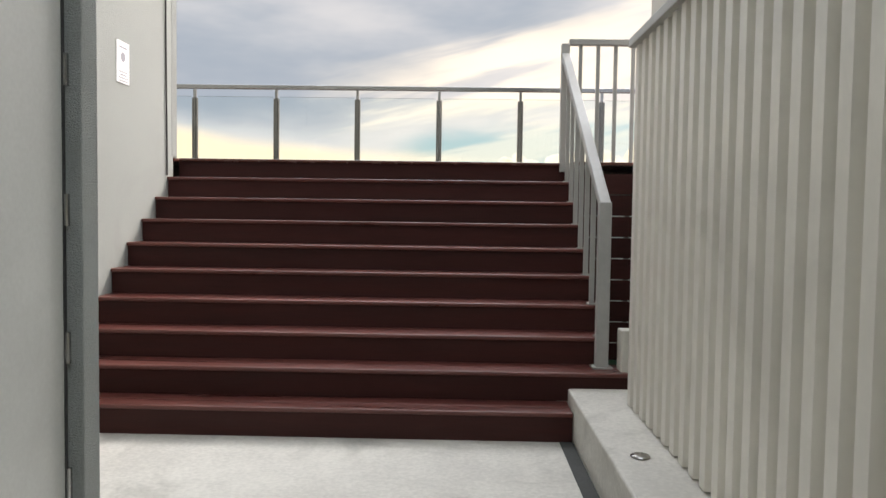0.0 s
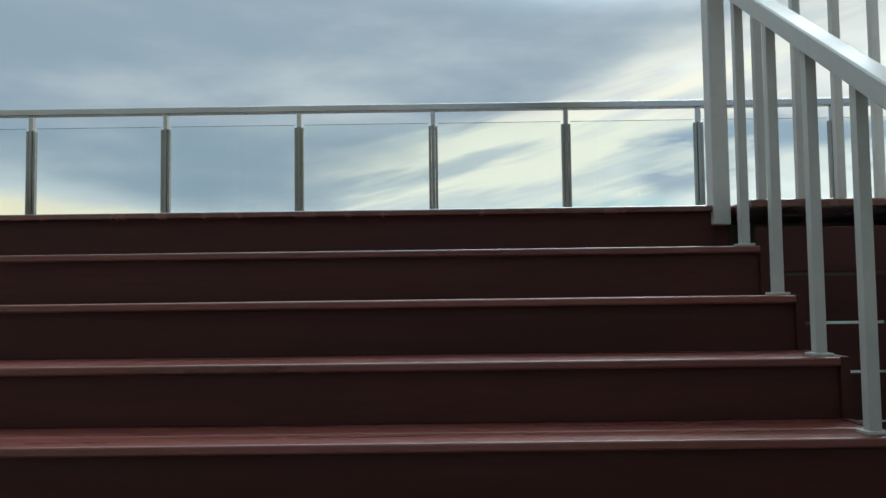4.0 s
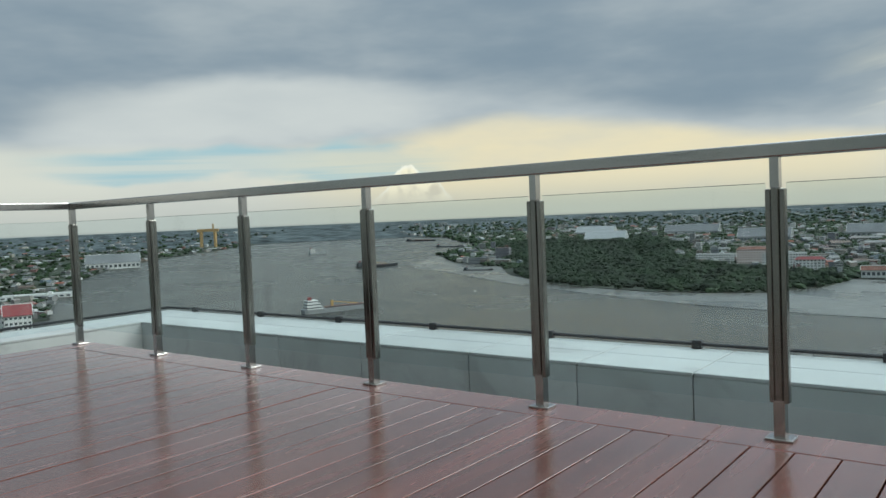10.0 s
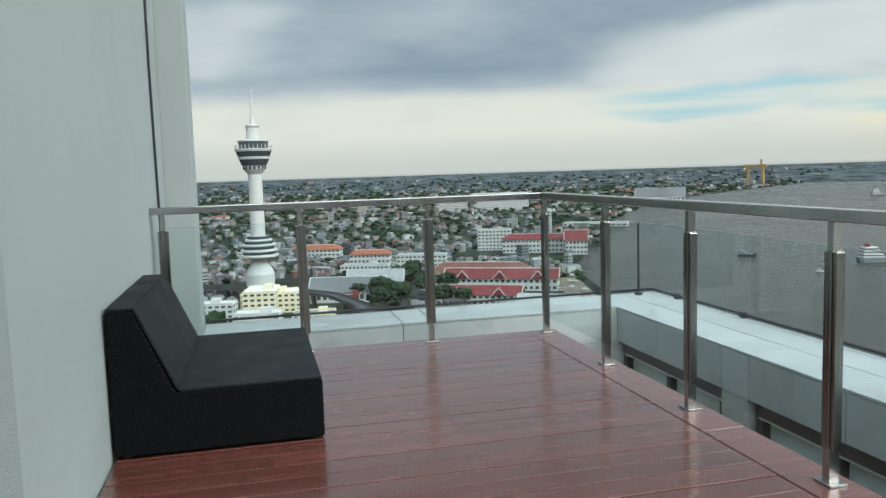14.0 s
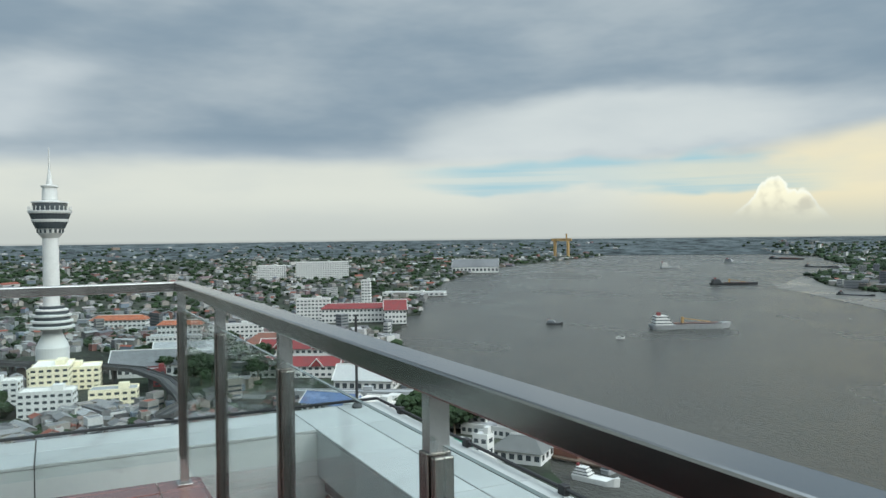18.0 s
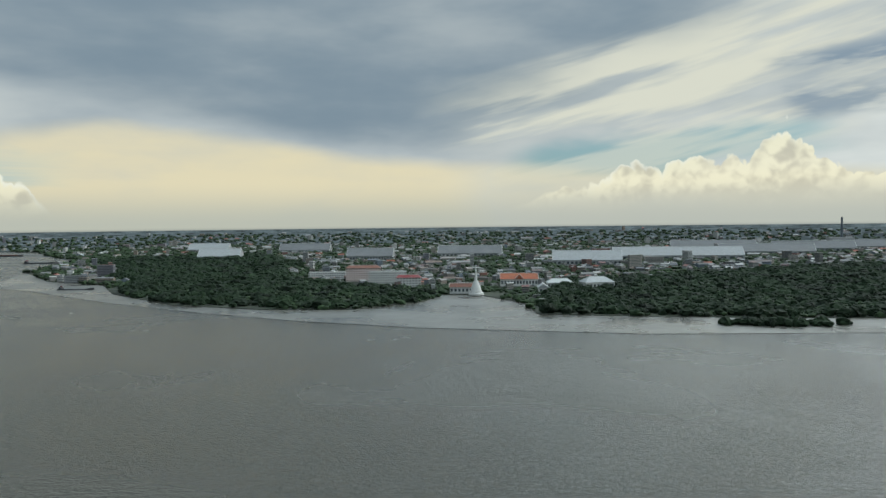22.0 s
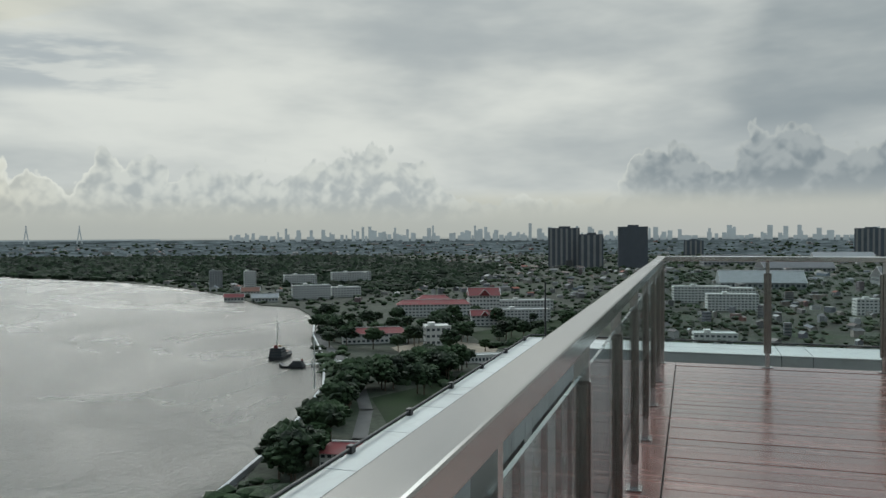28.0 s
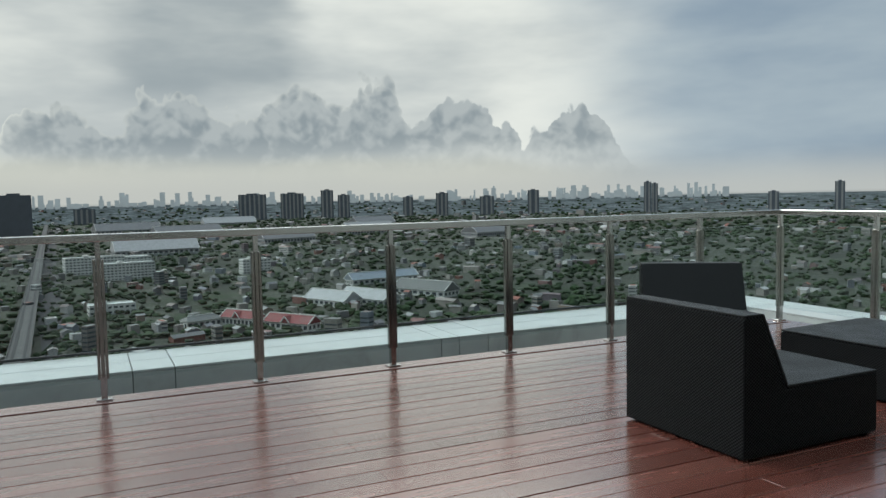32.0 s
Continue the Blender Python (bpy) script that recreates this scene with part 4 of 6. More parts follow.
FAR_BANK = [(-3445, 3458), (-2188, 2854), (-1793, 2416), (-1489, 2151), (-1257, 1601), (-1016, 1348), (-832, 1252), (-709, 1091), (-527, 945), (-388, 903), (-270, 917), (-206, 1013), (-195, 1110),
            (-140, 1110), (-71, 1007), (-46, 885), (65, 874), (218, 871), (373, 886), (458, 901), (552, 934), (639, 1024), (749, 1228), (809, 1368), (876, 1543), (1048, 1891), (1350, 2550), (1650, 3150), (2193, 3649), (2540, 3950)]


def land(name, line, yaws, z, mat, label):
    bm = bmesh.new()
    pts = [bm.verts.new((x, y, z)) for x, y in line] + [bm.verts.new((*ring_point(a), z)) for a in yaws]
    bm.faces.new(pts)
    got = bmesh.ops.extrude_face_region(bm, geom=bm.faces[:])
    bmesh.ops.translate(bm, vec=(0, 0, -2.5), verts=[v for v in got["geom"] if isinstance(v, bmesh.types.BMVert)])
    bmesh.ops.recalc_face_normals(bm, faces=bm.faces[:])
    return tagged(part(name, bm, mat), label, "ground", kind="structure")


near_yaws = [-(36 + 8 * i) for i in range(35)]
far_yaws = [-31, -25, -15, -5, 5, 15, 25, 35, 41]
land("ground_near_bank", NEAR_BANK, near_yaws, GROUND + 1.2, M["land"], "flat town ground on the near river bank")
land("ground_far_bank", FAR_BANK, far_yaws, GROUND + 1.0, M["land"], "flat ground of the far river bank")
MUD = [(-1123, 1321), (-1008, 1205), (-856, 1114), (-626, 962), (-441, 863), (-297, 800), (-159, 762), (-44, 750), (60, 740), (183, 755), (327, 777), (434, 798), (540, 834), (648, 929), (732, 1081), (849, 1391)]
bm = bmesh.new()
rim = [bm.verts.new((x, y, GROUND + 0.35)) for x, y in MUD] + [bm.verts.new((x, y, GROUND + 0.35)) for x, y in ((780, 1450), (560, 1060), (380, 960), (-40, 960), (-110, 1180), (-195, 1180), (-500, 1050), (-1000, 1500))]
bm.faces.new(rim)
bmesh.ops.recalc_face_normals(bm, faces=bm.faces[:])
tagged(part("mud_flat", bm, M["mud"]), "wet grey mud flat at the edge of the mangroves", "mud flat", kind="structure")
bm = bmesh.new()
spit = [(-1043, 1248), (-1187, 1471), (-1338, 1747), (-1067, 1658), (-926, 1409), (-789, 1294), (-715, 1089), (-854, 1114)]
bm.faces.new([bm.verts.new((x, y, GROUND + 0.5)) for x, y in spit])
bmesh.ops.recalc_face_normals(bm, faces=bm.faces[:])
tagged(part("mud_spit", bm, M["mud"]), "grey mud spit reaching into the river", "mud flat", kind="structure")


def ring_sheet(name, a0, a1, r0, r1, z0, z1, mat, label):
    n = max(2, int((a1 - a0) / 3))
    bm = bmesh.new()
    lo = [bm.verts.new((*ring_point(a0 + (a1 - a0) * i / n, r0), z0)) for i in range(n + 1)]
    hi = [bm.verts.new((*ring_point(a0 + (a1 - a0) * i / n, r1), z1)) for i in range(n + 1)]
    for i in range(n):
        bm.faces.new((lo[i], lo[i + 1], hi[i + 1], hi[i]))
    bmesh.ops.recalc_face_normals(bm, faces=bm.faces[:])
    return tagged(part(name, bm, mat), label, "distance", kind="structure")


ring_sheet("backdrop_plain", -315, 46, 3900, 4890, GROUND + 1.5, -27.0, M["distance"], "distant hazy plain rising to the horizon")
ring_sheet("backdrop_sea", 46, 84, 4600, 4890, GROUND + 0.3, -27.0, M["sea"], "distant grey sea at the horizon")


def inside(px, py, poly):
    """Which of the points lie in the outline."""
    hit = np.zeros(len(px), bool)
    j = len(poly) - 1
    for i in range(len(poly)):
        (xi, yi), (xj, yj) = poly[i], poly[j]
        if yi != yj:
            hit ^= ((yi > py) != (yj > py)) & (px < (xj - xi) * (py - yi) / (yj - yi) + xi)
        j = i
    return hit


NEAR_LAND = NEAR_BANK + [ring_point(a) for a in near_yaws]
FAR_LAND = FAR_BANK + [ring_point(a) for a in far_yaws]
FORESTS = [[(-1350, 1987), (-1067, 1658), (-927, 1427), (-789, 1294), (-709, 1095), (-527, 950), (-388, 907), (-270, 922), (-206, 1017), (-215, 1150), (-381, 1242), (-566, 1426), (-677, 1835), (-1049, 2413)],
           [(-46, 890), (65, 879), (218, 876), (373, 891), (458, 906), (552, 939), (635, 1028), (744, 1230), (805, 1370), (870, 1545), (1000, 1850), (603, 1820), (281, 1567), (96, 1414), (-27, 1341), (-47, 1063)],
           [(1412, 1155), (1490, 1410), (1600, 1853), (1700, 2153), (1950, 2753), (2168, 3125), (2700, 2900), (3300, 1500), (2300, 560), (1500, 420), (1250, 520), (1420, 860)]]
rng = np.random.default_rng(7)


def scatter(n, r0, r1, a0, a1, power=1.0):
    """Points over a sector, denser near the viewer."""
    r = np.exp(rng.uniform(math.log(r0), math.log(r1), n)) ** power
    a = np.radians(rng.uniform(a0, a1, n))
    return -r * np.sin(a), r * np.cos(a), r


def rise(r):
    """Height of the ground, with the far plain lifted towards the horizon."""
    return np.where(r > 3900, GROUND + 1.5 + (r - 3900) / 990 * 75.5, GROUND + 1.2)


def town(name, x, y, r, label, low=4.0, high=11.0, towers=0.07):
    """Many small plain buildings as one piece: walls and a flat or pitched roof each."""
    n = len(x)
    grow = np.clip(r / 1700, 0.62, 1.35)
    w, d = rng.uniform(7, 19, n) * grow, rng.uniform(6, 15, n) * grow
    h = rng.uniform(low, high, n)
    tall = rng.random(n) < towers
    h = np.where(tall, h * rng.uniform(1.8, 3.2, n), h)
    long = rng.random(n) < 0.12
    w = np.where(long, w * 2.4, w)
    t = np.radians(rng.choice([12, 12, 12, 102, 40, 130], n) + rng.normal(0, 6, n))
    pitched = (rng.random(n) < 0.55) & ~tall
    peak = np.where(pitched, d * 0.22, 0.25)
    zb = rise(r)
    c, s = np.cos(t), np.sin(t)
    V, F, S = [], [], []
    for i in range(n):
        hw, hd = w[i] / 2, d[i] / 2
        o = len(V)
        if pitched[i]:
            loc = [(-hw, -hd, 0), (hw, -hd, 0), (hw, hd, 0), (-hw, hd, 0), (-hw, -hd, h[i]), (hw, -hd, h[i]), (hw, hd, h[i]), (-hw, hd, h[i]),
                   (-hw, 0, h[i] + peak[i]), (hw, 0, h[i] + peak[i])]
            q = 0.6
            top = [(-hw - q, -hd - q, h[i] - 0.1), (hw + q, -hd - q, h[i] - 0.1), (hw + q, 0, h[i] + peak[i] + 0.2), (-hw - q, 0, h[i] + peak[i] + 0.2), (hw + q, hd + q, h[i] - 0.1), (-hw - q, hd + q, h[i] - 0.1)]
            loc += top
            fs = [(0, 1, 5, 4), (1, 2, 6, 9, 5), (2, 3, 7, 6), (3, 0, 4, 8, 7), (10, 11, 12, 13), (13, 12, 14, 15)]
            ss = (0, 0, 0, 0, 1, 1)
        else:
            k = 0.8
            loc = [(-hw, -hd, 0), (hw, -hd, 0), (hw, hd, 0), (-hw, hd, 0), (-hw, -hd, h[i]), (hw, -hd, h[i]), (hw, hd, h[i]), (-hw, hd, h[i]),
                   (-hw + k, -hd + k, h[i] + 0.05), (hw - k, -hd + k, h[i] + 0.05), (hw - k, hd - k, h[i] + 0.05), (-hw + k, hd - k, h[i] + 0.05)]
            fs = [(0, 1, 5, 4), (1, 2, 6, 5), (2, 3, 7, 6), (3, 0, 4, 7), (4, 5, 6, 7), (8, 9, 10, 11)]
            ss = (0, 0, 0, 0, 0, 1)
        V += [(x[i] + c[i] * a - s[i] * b, y[i] + s[i] * a + c[i] * b, zb[i] + e) for a, b, e in loc]
        F += [tuple(o + j for j in f) for f in fs]
        S += ss
        if h[i] > 9 and r[i] < 2200:
            # window strips, one a storey
            lv = int(h[i] // 3.2)
            for side in range(4):
                for f in range(lv):
                    z0, z1 = 1.0 + f * 3.2, 2.3 + f * 3.2
                    e = 0.06
                    if side == 0:
                        qd = [(-hw * 0.9, -hd - e), (hw * 0.9, -hd - e)]
                    elif side == 1:
                        qd = [(hw + e, -hd * 0.9), (hw + e, hd * 0.9)]
                    elif side == 2:
                        qd = [(hw * 0.9, hd + e), (-hw * 0.9, hd + e)]
                    else:
                        qd = [(-hw - e, hd * 0.9), (-hw - e, -hd * 0.9)]
                    o = len(V)
                    for (a, b), zz in ((qd[0], z0), (qd[1], z0), (qd[1], z1), (qd[0], z1)):
                        V.append((x[i] + c[i] * a - s[i] * b, y[i] + s[i] * a + c[i] * b, zb[i] + zz))
                    F.append((o, o + 1, o + 2, o + 3))
                    S.append(2)
    ob = new(name, mesh_of(name, V, F, [M["houses"], M["roofs"], M["window"]], S))
    return tagged(ob, label, "houses", kind="stuff")


def ico(level):
    bm = bmesh.new()
    bmesh.ops.create_icosphere(bm, subdivisions=level, radius=1.0)
    v = np.array([p.co for p in bm.verts])
    f = [tuple(p.index for p in q.verts) for q in bm.faces]
    bm.free()
    return v, f


ICO = {1: ico(1), 2: ico(2)}


def clumps(name, x, y, z, size, level, mat, label, flat=0.7):
    """Many uneven leaf clumps as one piece."""
    v, f = ICO[level]
    n, k = len(x), len(v)
    wob = rng.uniform(0.65, 1.3, (n, k, 1))
    sc = np.stack([size * rng.uniform(0.8, 1.25, n), size * rng.uniform(0.8, 1.25, n), size * flat * rng.uniform(0.75, 1.35, n)], -1)[:, None, :]
    pts = (v[None] * wob * sc + np.stack([x, y, z], -1)[:, None, :]).reshape(-1, 3)
    faces = (np.array(f)[None] + (np.arange(n) * k)[:, None, None]).reshape(-1, 3)
    me = bpy.data.meshes.new(name)
    me.from_pydata(pts.tolist(), [], faces.tolist())
    me.materials.append(mat)
    ob = new(name, me)
    return tagged(ob, label, "trees", kind="stuff")


# keep the marked places of the town free for their own buildings
KEEP = [(-735, -1, 60), (-894, 314, 85), (-637, 188, 95), (-479, 186, 90), (-557, 63, 50), (714, 291, 75), (999, 322, 110), (617, 198, 80), (431, 183, 70),
        (-558, -32, 60), (-616, 45, 40), (-331, 185, 60), (338, 144, 60), (0, 0, 120), (-559, 263, 60), (-352, 242, 48), (-302, 208, 62), (-253, 198, 50), (-586, 998, 90), (-744, 1111, 80), (-431, 932, 60), (-146, 1107, 45), (-97, 1276, 45), (-358, 1335, 70), (-455, 1426, 50), (660, 232, 70), (802, 155, 90)]


def clear_of(x, y):
    ok = np.ones(len(x), bool)
    for a, b, q in KEEP:
        ok &= np.hypot(x - a, y - b) > q
    return ok


def chosen(x, y, r, mask):
    return x[mask], y[mask], r[mask]


x, y, r = scatter(13500, 300, 4600, -150, 108)
forest = np.zeros(len(x), bool)
for poly in FORESTS:
    forest |= inside(x, y, poly)
on_near, on_far = inside(x, y, NEAR_LAND), inside(x, y, FAR_LAND)
free = clear_of(x, y) & ~forest
west = on_near & (x < 0) & free
east = on_near & (x >= 0) & free
bank_e = east & (y > 60) & (x < 1250) & (rng.random(len(x)) < 0.90)
green_e = east & (y < 60) & (rng.random(len(x)) < np.where(x < 900, 0.68, 0.40))
east = east & ~bank_e & ~green_e
town("houses_west", *chosen(x, y, r, west), "dense pale and grey town houses with mixed roofs", 3.5, 7.5, 0.035)
town("houses_east", *chosen(x, y, r, east & (rng.random(len(x)) < 0.72)), "scattered low houses with grey and red roofs among trees", 3.5, 8.0)
inland = inside(x, y - 60, FAR_LAND) & inside(x + 60, y - 60, FAR_LAND)
town("houses_far_bank", *chosen(x, y, r, on_far & free & inland & (rng.random(len(x)) < 0.6)), "distant low buildings on the far bank")
x, y, r = scatter(2300, 1000, 4600, -35, 42)
far_only = inside(x, y, FAR_LAND)
for poly in FORESTS:
    far_only &= ~inside(x, y, poly)
town("houses_far_plain", *chosen(x, y, r, far_only & (y > 1300)), "distant low buildings on the far bank plain")
x, y, r = scatter(6000, 330, 1100, 52, 105)
m = inside(x, y, NEAR_LAND) & clear_of(x, y)
town("houses_old_town", *chosen(x, y, r, m & (rng.random(len(x)) < 0.30)), "tightly packed old town houses near the river", 4.0, 8.5, 0.04)

# trees between the houses
x, y, r = scatter(38000, 260, 4600, -150, 108)
m = (inside(x, y, NEAR_LAND) | inside(x, y, FAR_LAND)) & clear_of(x, y)
m &= (rng.random(len(x)) < np.where((x > 0) | (y > 900), 1.0, 0.95))
x, y, r = chosen(x, y, r, m)
size = rng.uniform(2.8, 7.0, len(x)) * np.clip(r / 1500, 0.8, 1.7)
clumps("town_trees", x, y, rise(r) + size * 0.45, size, 1, M["leaf"], "dark green tree crowns scattered through the town", 0.55)

x, y, r = scatter(16000, 950, 4500, -34, 40)
m = inside(x, y, FAR_LAND) & clear_of(x, y)
x, y, r = chosen(x, y, r, m)
size = rng.uniform(4.0, 8.0, len(x)) * np.clip(r / 1600, 0.8, 1.7)
clumps("far_bank_trees", x, y, rise(r) + size * 0.3, size, 1, M["leaf"], "dark green tree belts between the far bank buildings", 0.6)

# groves among the old town houses
for gx, gy, rx, ry, n in ((-545, -60, 62, 34, 190), (-560, -118, 58, 26, 150)):
    a, q = rng.uniform(0, 2 * math.pi, n), np.sqrt(rng.random(n))
    x, y = gx + rx * q * np.cos(a), gy + ry * q * np.sin(a)
    size = rng.uniform(3.5, 7.5, n)
    clumps("grove", x, y, np.full(n, GROUND + 5.5) + rng.uniform(-1.0, 3.5, n), size, 2, M["leaf"], "dark green grove of broad trees in the old town", 0.75)

# mangrove belts
for k, poly in enumerate(FORESTS):
    xs, ys = [p[0] for p in poly], [p[1] for p in poly]
    n = (9347, 8639, 12000)[k]
    x, y = rng.uniform(min(xs), max(xs), n), rng.uniform(min(ys), max(ys), n)
    m = inside(x, y, poly)
    x, y = x[m], y[m]
    r = np.hypot(x, y)
    size = rng.uniform(5.0, 9.5, len(x)) * np.clip(r / 1300, 0.85, 2.0)
    clumps("mangrove_forest", x, y, np.full(len(x), GROUND + 3.5) + rng.uniform(-1.5, 2.0, len(x)), size, 1 if k == 2 else 2, M["forest"], "dense dark green mangrove forest along the river")

# skyline towers, far off
def block_tower(name, x, y, w, d, h, turn, mat, label, rows=0, zb=GROUND + 1.0):
    root = tagged(empty(name, x, y, zb, turn), label, "building")
    part("wall", boxed(-w / 2, w / 2, -d / 2, d / 2, 0, h), mat, root)
    part("roof_plant", boxed(-w / 5, w / 6, -d / 4, d / 4, h, h + 5), mat, root)
    for i in range(rows):
        a = -w / 2 + w * (i + 0.25) / rows
        part("balcony_bay", boxed(a, a + w / rows * 0.4, -d / 2 - 0.8, d / 2 + 0.8, 3, h - 2), M["tower_pale"], root)
    return root


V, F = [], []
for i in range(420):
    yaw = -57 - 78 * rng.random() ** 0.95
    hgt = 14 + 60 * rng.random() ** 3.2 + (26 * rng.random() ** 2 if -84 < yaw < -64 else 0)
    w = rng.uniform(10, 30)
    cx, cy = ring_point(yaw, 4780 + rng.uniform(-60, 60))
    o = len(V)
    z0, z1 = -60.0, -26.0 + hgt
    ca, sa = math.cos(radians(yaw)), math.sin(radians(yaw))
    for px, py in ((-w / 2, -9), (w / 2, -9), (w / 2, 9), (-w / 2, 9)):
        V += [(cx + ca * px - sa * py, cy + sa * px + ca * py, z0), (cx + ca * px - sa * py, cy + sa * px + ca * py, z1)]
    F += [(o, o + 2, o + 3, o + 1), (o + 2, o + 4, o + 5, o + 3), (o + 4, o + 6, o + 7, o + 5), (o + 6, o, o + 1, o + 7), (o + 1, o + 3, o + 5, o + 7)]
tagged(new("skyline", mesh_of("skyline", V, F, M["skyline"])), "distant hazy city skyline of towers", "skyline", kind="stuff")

# ---- landmarks of the town ----
G0 = GROUND + 1.2


def building(name, x, y, turn, w, d, h, label, roof="flat", roof_mat="greyroof", wall_mat="white", storeys=3, bays=0, gables=0, z=G0):
    """A far building: walls, roof, window rows, and white gable ends where it has them."""
    root = tagged(empty(name, x, y, z, turn), label, "building")
    hw, hd = w / 2, d / 2
    part("wall", boxed(-hw, hw, -hd, hd, 0, h), M[wall_mat], root)
    if roof == "flat":
        part("roof", boxed(-hw + 0.6, hw - 0.6, -hd + 0.6, hd - 0.6, h, h + 0.3), M[roof_mat], root)
        part("parapet", boxed(-hw, hw, -hd - 0.15, -hd + 0.45, h, h + 1.0), M[wall_mat], root)
        part("parapet", boxed(-hw, hw, hd - 0.45, hd + 0.15, h, h + 1.0), M[wall_mat], root)
        part("stair_head", boxed(hw * 0.2, hw * 0.2 + min(6, w * 0.3), -hd * 0.4, hd * 0.5, h + 0.3, h + 3.4), M[wall_mat], root)
    else:
        e, top = 1.2, h + d * (0.36 if roof == "gable" else 0.26)
        inset = 0.0 if roof == "gable" else hd * 0.8
        bm = bmesh.new()
        v = [bm.verts.new(p) for p in ((-hw - e, -hd - e, h - 0.4), (hw + e, -hd - e, h - 0.4), (hw + e, hd + e, h - 0.4), (-hw - e, hd + e, h - 0.4),
                                       (-hw - e + inset, 0, top), (hw + e - inset, 0, top))]
        for f in ((0, 1, 5, 4), (2, 3, 4, 5), (1, 2, 5), (3, 0, 4), (3, 2, 1, 0)):
            bm.faces.new([v[i] for i in f])
        part("roof", bm, M[roof_mat], root)
        part("ridge", boxed(-hw - e + inset, hw + e - inset, -0.35, 0.35, top - 0.2, top + 0.5), M["white"], root)
        for k in range(gables):
            gx = -hw + w * (k + 0.5) / gables
            for sgn in (-1, 1):
                bm = bmesh.new()
                q = d * 0.30
                a = [bm.verts.new(p) for p in ((gx - q, sgn * (hd + 1.6), h - 0.5), (gx + q, sgn * (hd + 1.6), h - 0.5), (gx, sgn * (hd + 1.6), h + q * 1.05), (gx, 0, h + q * 1.05),
                                               (gx - q, sgn * hd * 0.3, h - 0.5), (gx + q, sgn * hd * 0.3, h - 0.5))]
                for f in ((0, 1, 2), (0, 2, 3, 4), (1, 5, 3, 2)):
                    bm.faces.new([a[i] for i in f])
                part("gable_roof", bm, M[roof_mat], root)
                bm = bmesh.new()
                for s2 in (-1, 1):
                    L = math.hypot(q, q * 1.05 + 0.5)
                    box(bm, 0, L + 0.8, -0.25, 0.25, -0.35, 0.35, pose(gx, sgn * (hd + 1.75), h + q * 1.05, 0, math.degrees(math.atan2(q * 1.05 + 0.5, q)), 0) if s2 > 0
                        else pose(gx, sgn * (hd + 1.75), h + q * 1.05, 0, 180 - math.degrees(math.atan2(q * 1.05 + 0.5, q)), 0))
                part("barge_board", bm, M["white"], root)
                if roof == "gable":
                    part("gable_wall", prism([(gx - q * 0.8, h - 0.4), (gx + q * 0.8, h - 0.4), (gx, h + q * 0.8)], sgn * (hd + 1.2), sgn * (hd + 1.35)), M["white"], root).matrix_basis = \
                        Matrix(((0, 1, 0, 0), (1, 0, 0, 0), (0, 0, 1, 0), (0, 0, 0, 1)))
        if roof == "gable":
            for sgn in (-1, 1):
                bm = bmesh.new()
                L = math.hypot(hd + e, top - h + 0.4)
                ang = math.degrees(math.atan2(top - h + 0.4, hd + e))
                for s2 in (1, -1):
                    box(bm, -0.3, 0.3, 0, L, -0.3, 0.5, pose(sgn * (hw + e), -s2 * (hd + e), h - 0.4, ang if s2 > 0 else -ang, 0, 0) @ (Matrix.Identity(4) if s2 > 0 else pose(0, 0, 0, 0, 0, 0) @ Matrix.Diagonal((1, -1, 1, 1))))
                bmesh.ops.recalc_face_normals(bm, faces=bm.faces[:])
                part("barge_board", bm, M["white"], root)
    bays = bays or max(2, int(w / 4.2))
    side = max(1, int(d / 5))
    for s in range(storeys):
        z0 = h * (s + 0.30) / storeys
        z1 = h * (s + 0.72) / storeys
        if storeys * (bays + side) <= 42:
            sizes = ((w * 0.6 / bays, 0.16), (0.16, d * 0.5 / side))
            for k, (wx, wy) in enumerate(sizes):
                me = bpy.data.meshes.new("window")
                one = boxed(-wx / 2, wx / 2, -wy / 2, wy / 2, z0, z1)
                one.to_mesh(me)
                one.free()
                me.materials.append(M["window"])
                for i in range(side if k else bays):
                    at = (-hd + d * (i + 0.5) / side) if k else (-hw + w * (i + 0.5) / bays)
                    for sgn in (-1, 1):
                        ob = new("window", me)
                        ob.parent = root
                        ob.location = (sgn * (hw - 0.02), at, 0) if k else (at, sgn * (hd - 0.02), 0)
            continue
        bm = bmesh.new()
        for i in range(bays):
            a = -hw + w * (i + 0.2) / bays
            b = -hw + w * (i + 0.8) / bays
            box(bm, a, b, -hd - 0.06, -hd + 0.1, z0, z1)
            box(bm, a, b, hd - 0.1, hd + 0.06, z0, z1)
        for i in range(side):
            a = -hd + d * (i + 0.25) / side
            b = -hd + d * (i + 0.75) / side
            box(bm, -hw - 0.06, -hw + 0.1, a, b, z0, z1)
            box(bm, hw - 0.1, hw + 0.06, a, b, z0, z1)
        part("window_row", bm, M["window"], root)
    return root


# observation tower
ot = tagged(empty("observation_tower", -735, -1, G0), "tall white observation tower with a flared dark-banded pod and spire", "tower")
part("foot", lathe([(13, 0), (13, 14), (7.5, 26), (7.5, 30)], 32), M["white"], ot, smooth_faces=False)
for z, r, hh in ((30, 17.5, 2.4), (35, 16.5, 2.2), (40, 15.5, 2.2), (44.5, 12.5, 2.0)):
    part("podium_ring", lathe([(r - 1, z), (r, z + 0.4), (r, z + hh - 0.4), (r - 1, z + hh)], 36), M["white"], ot)
    part("podium_windows", lathe([(r - 2.5, z + hh), (r - 2.5, z + hh + 2.6)], 36), M["window"], ot)
part("shaft", lathe([(6.6, 30), (6.2, 108)], 32), M["white"], ot)
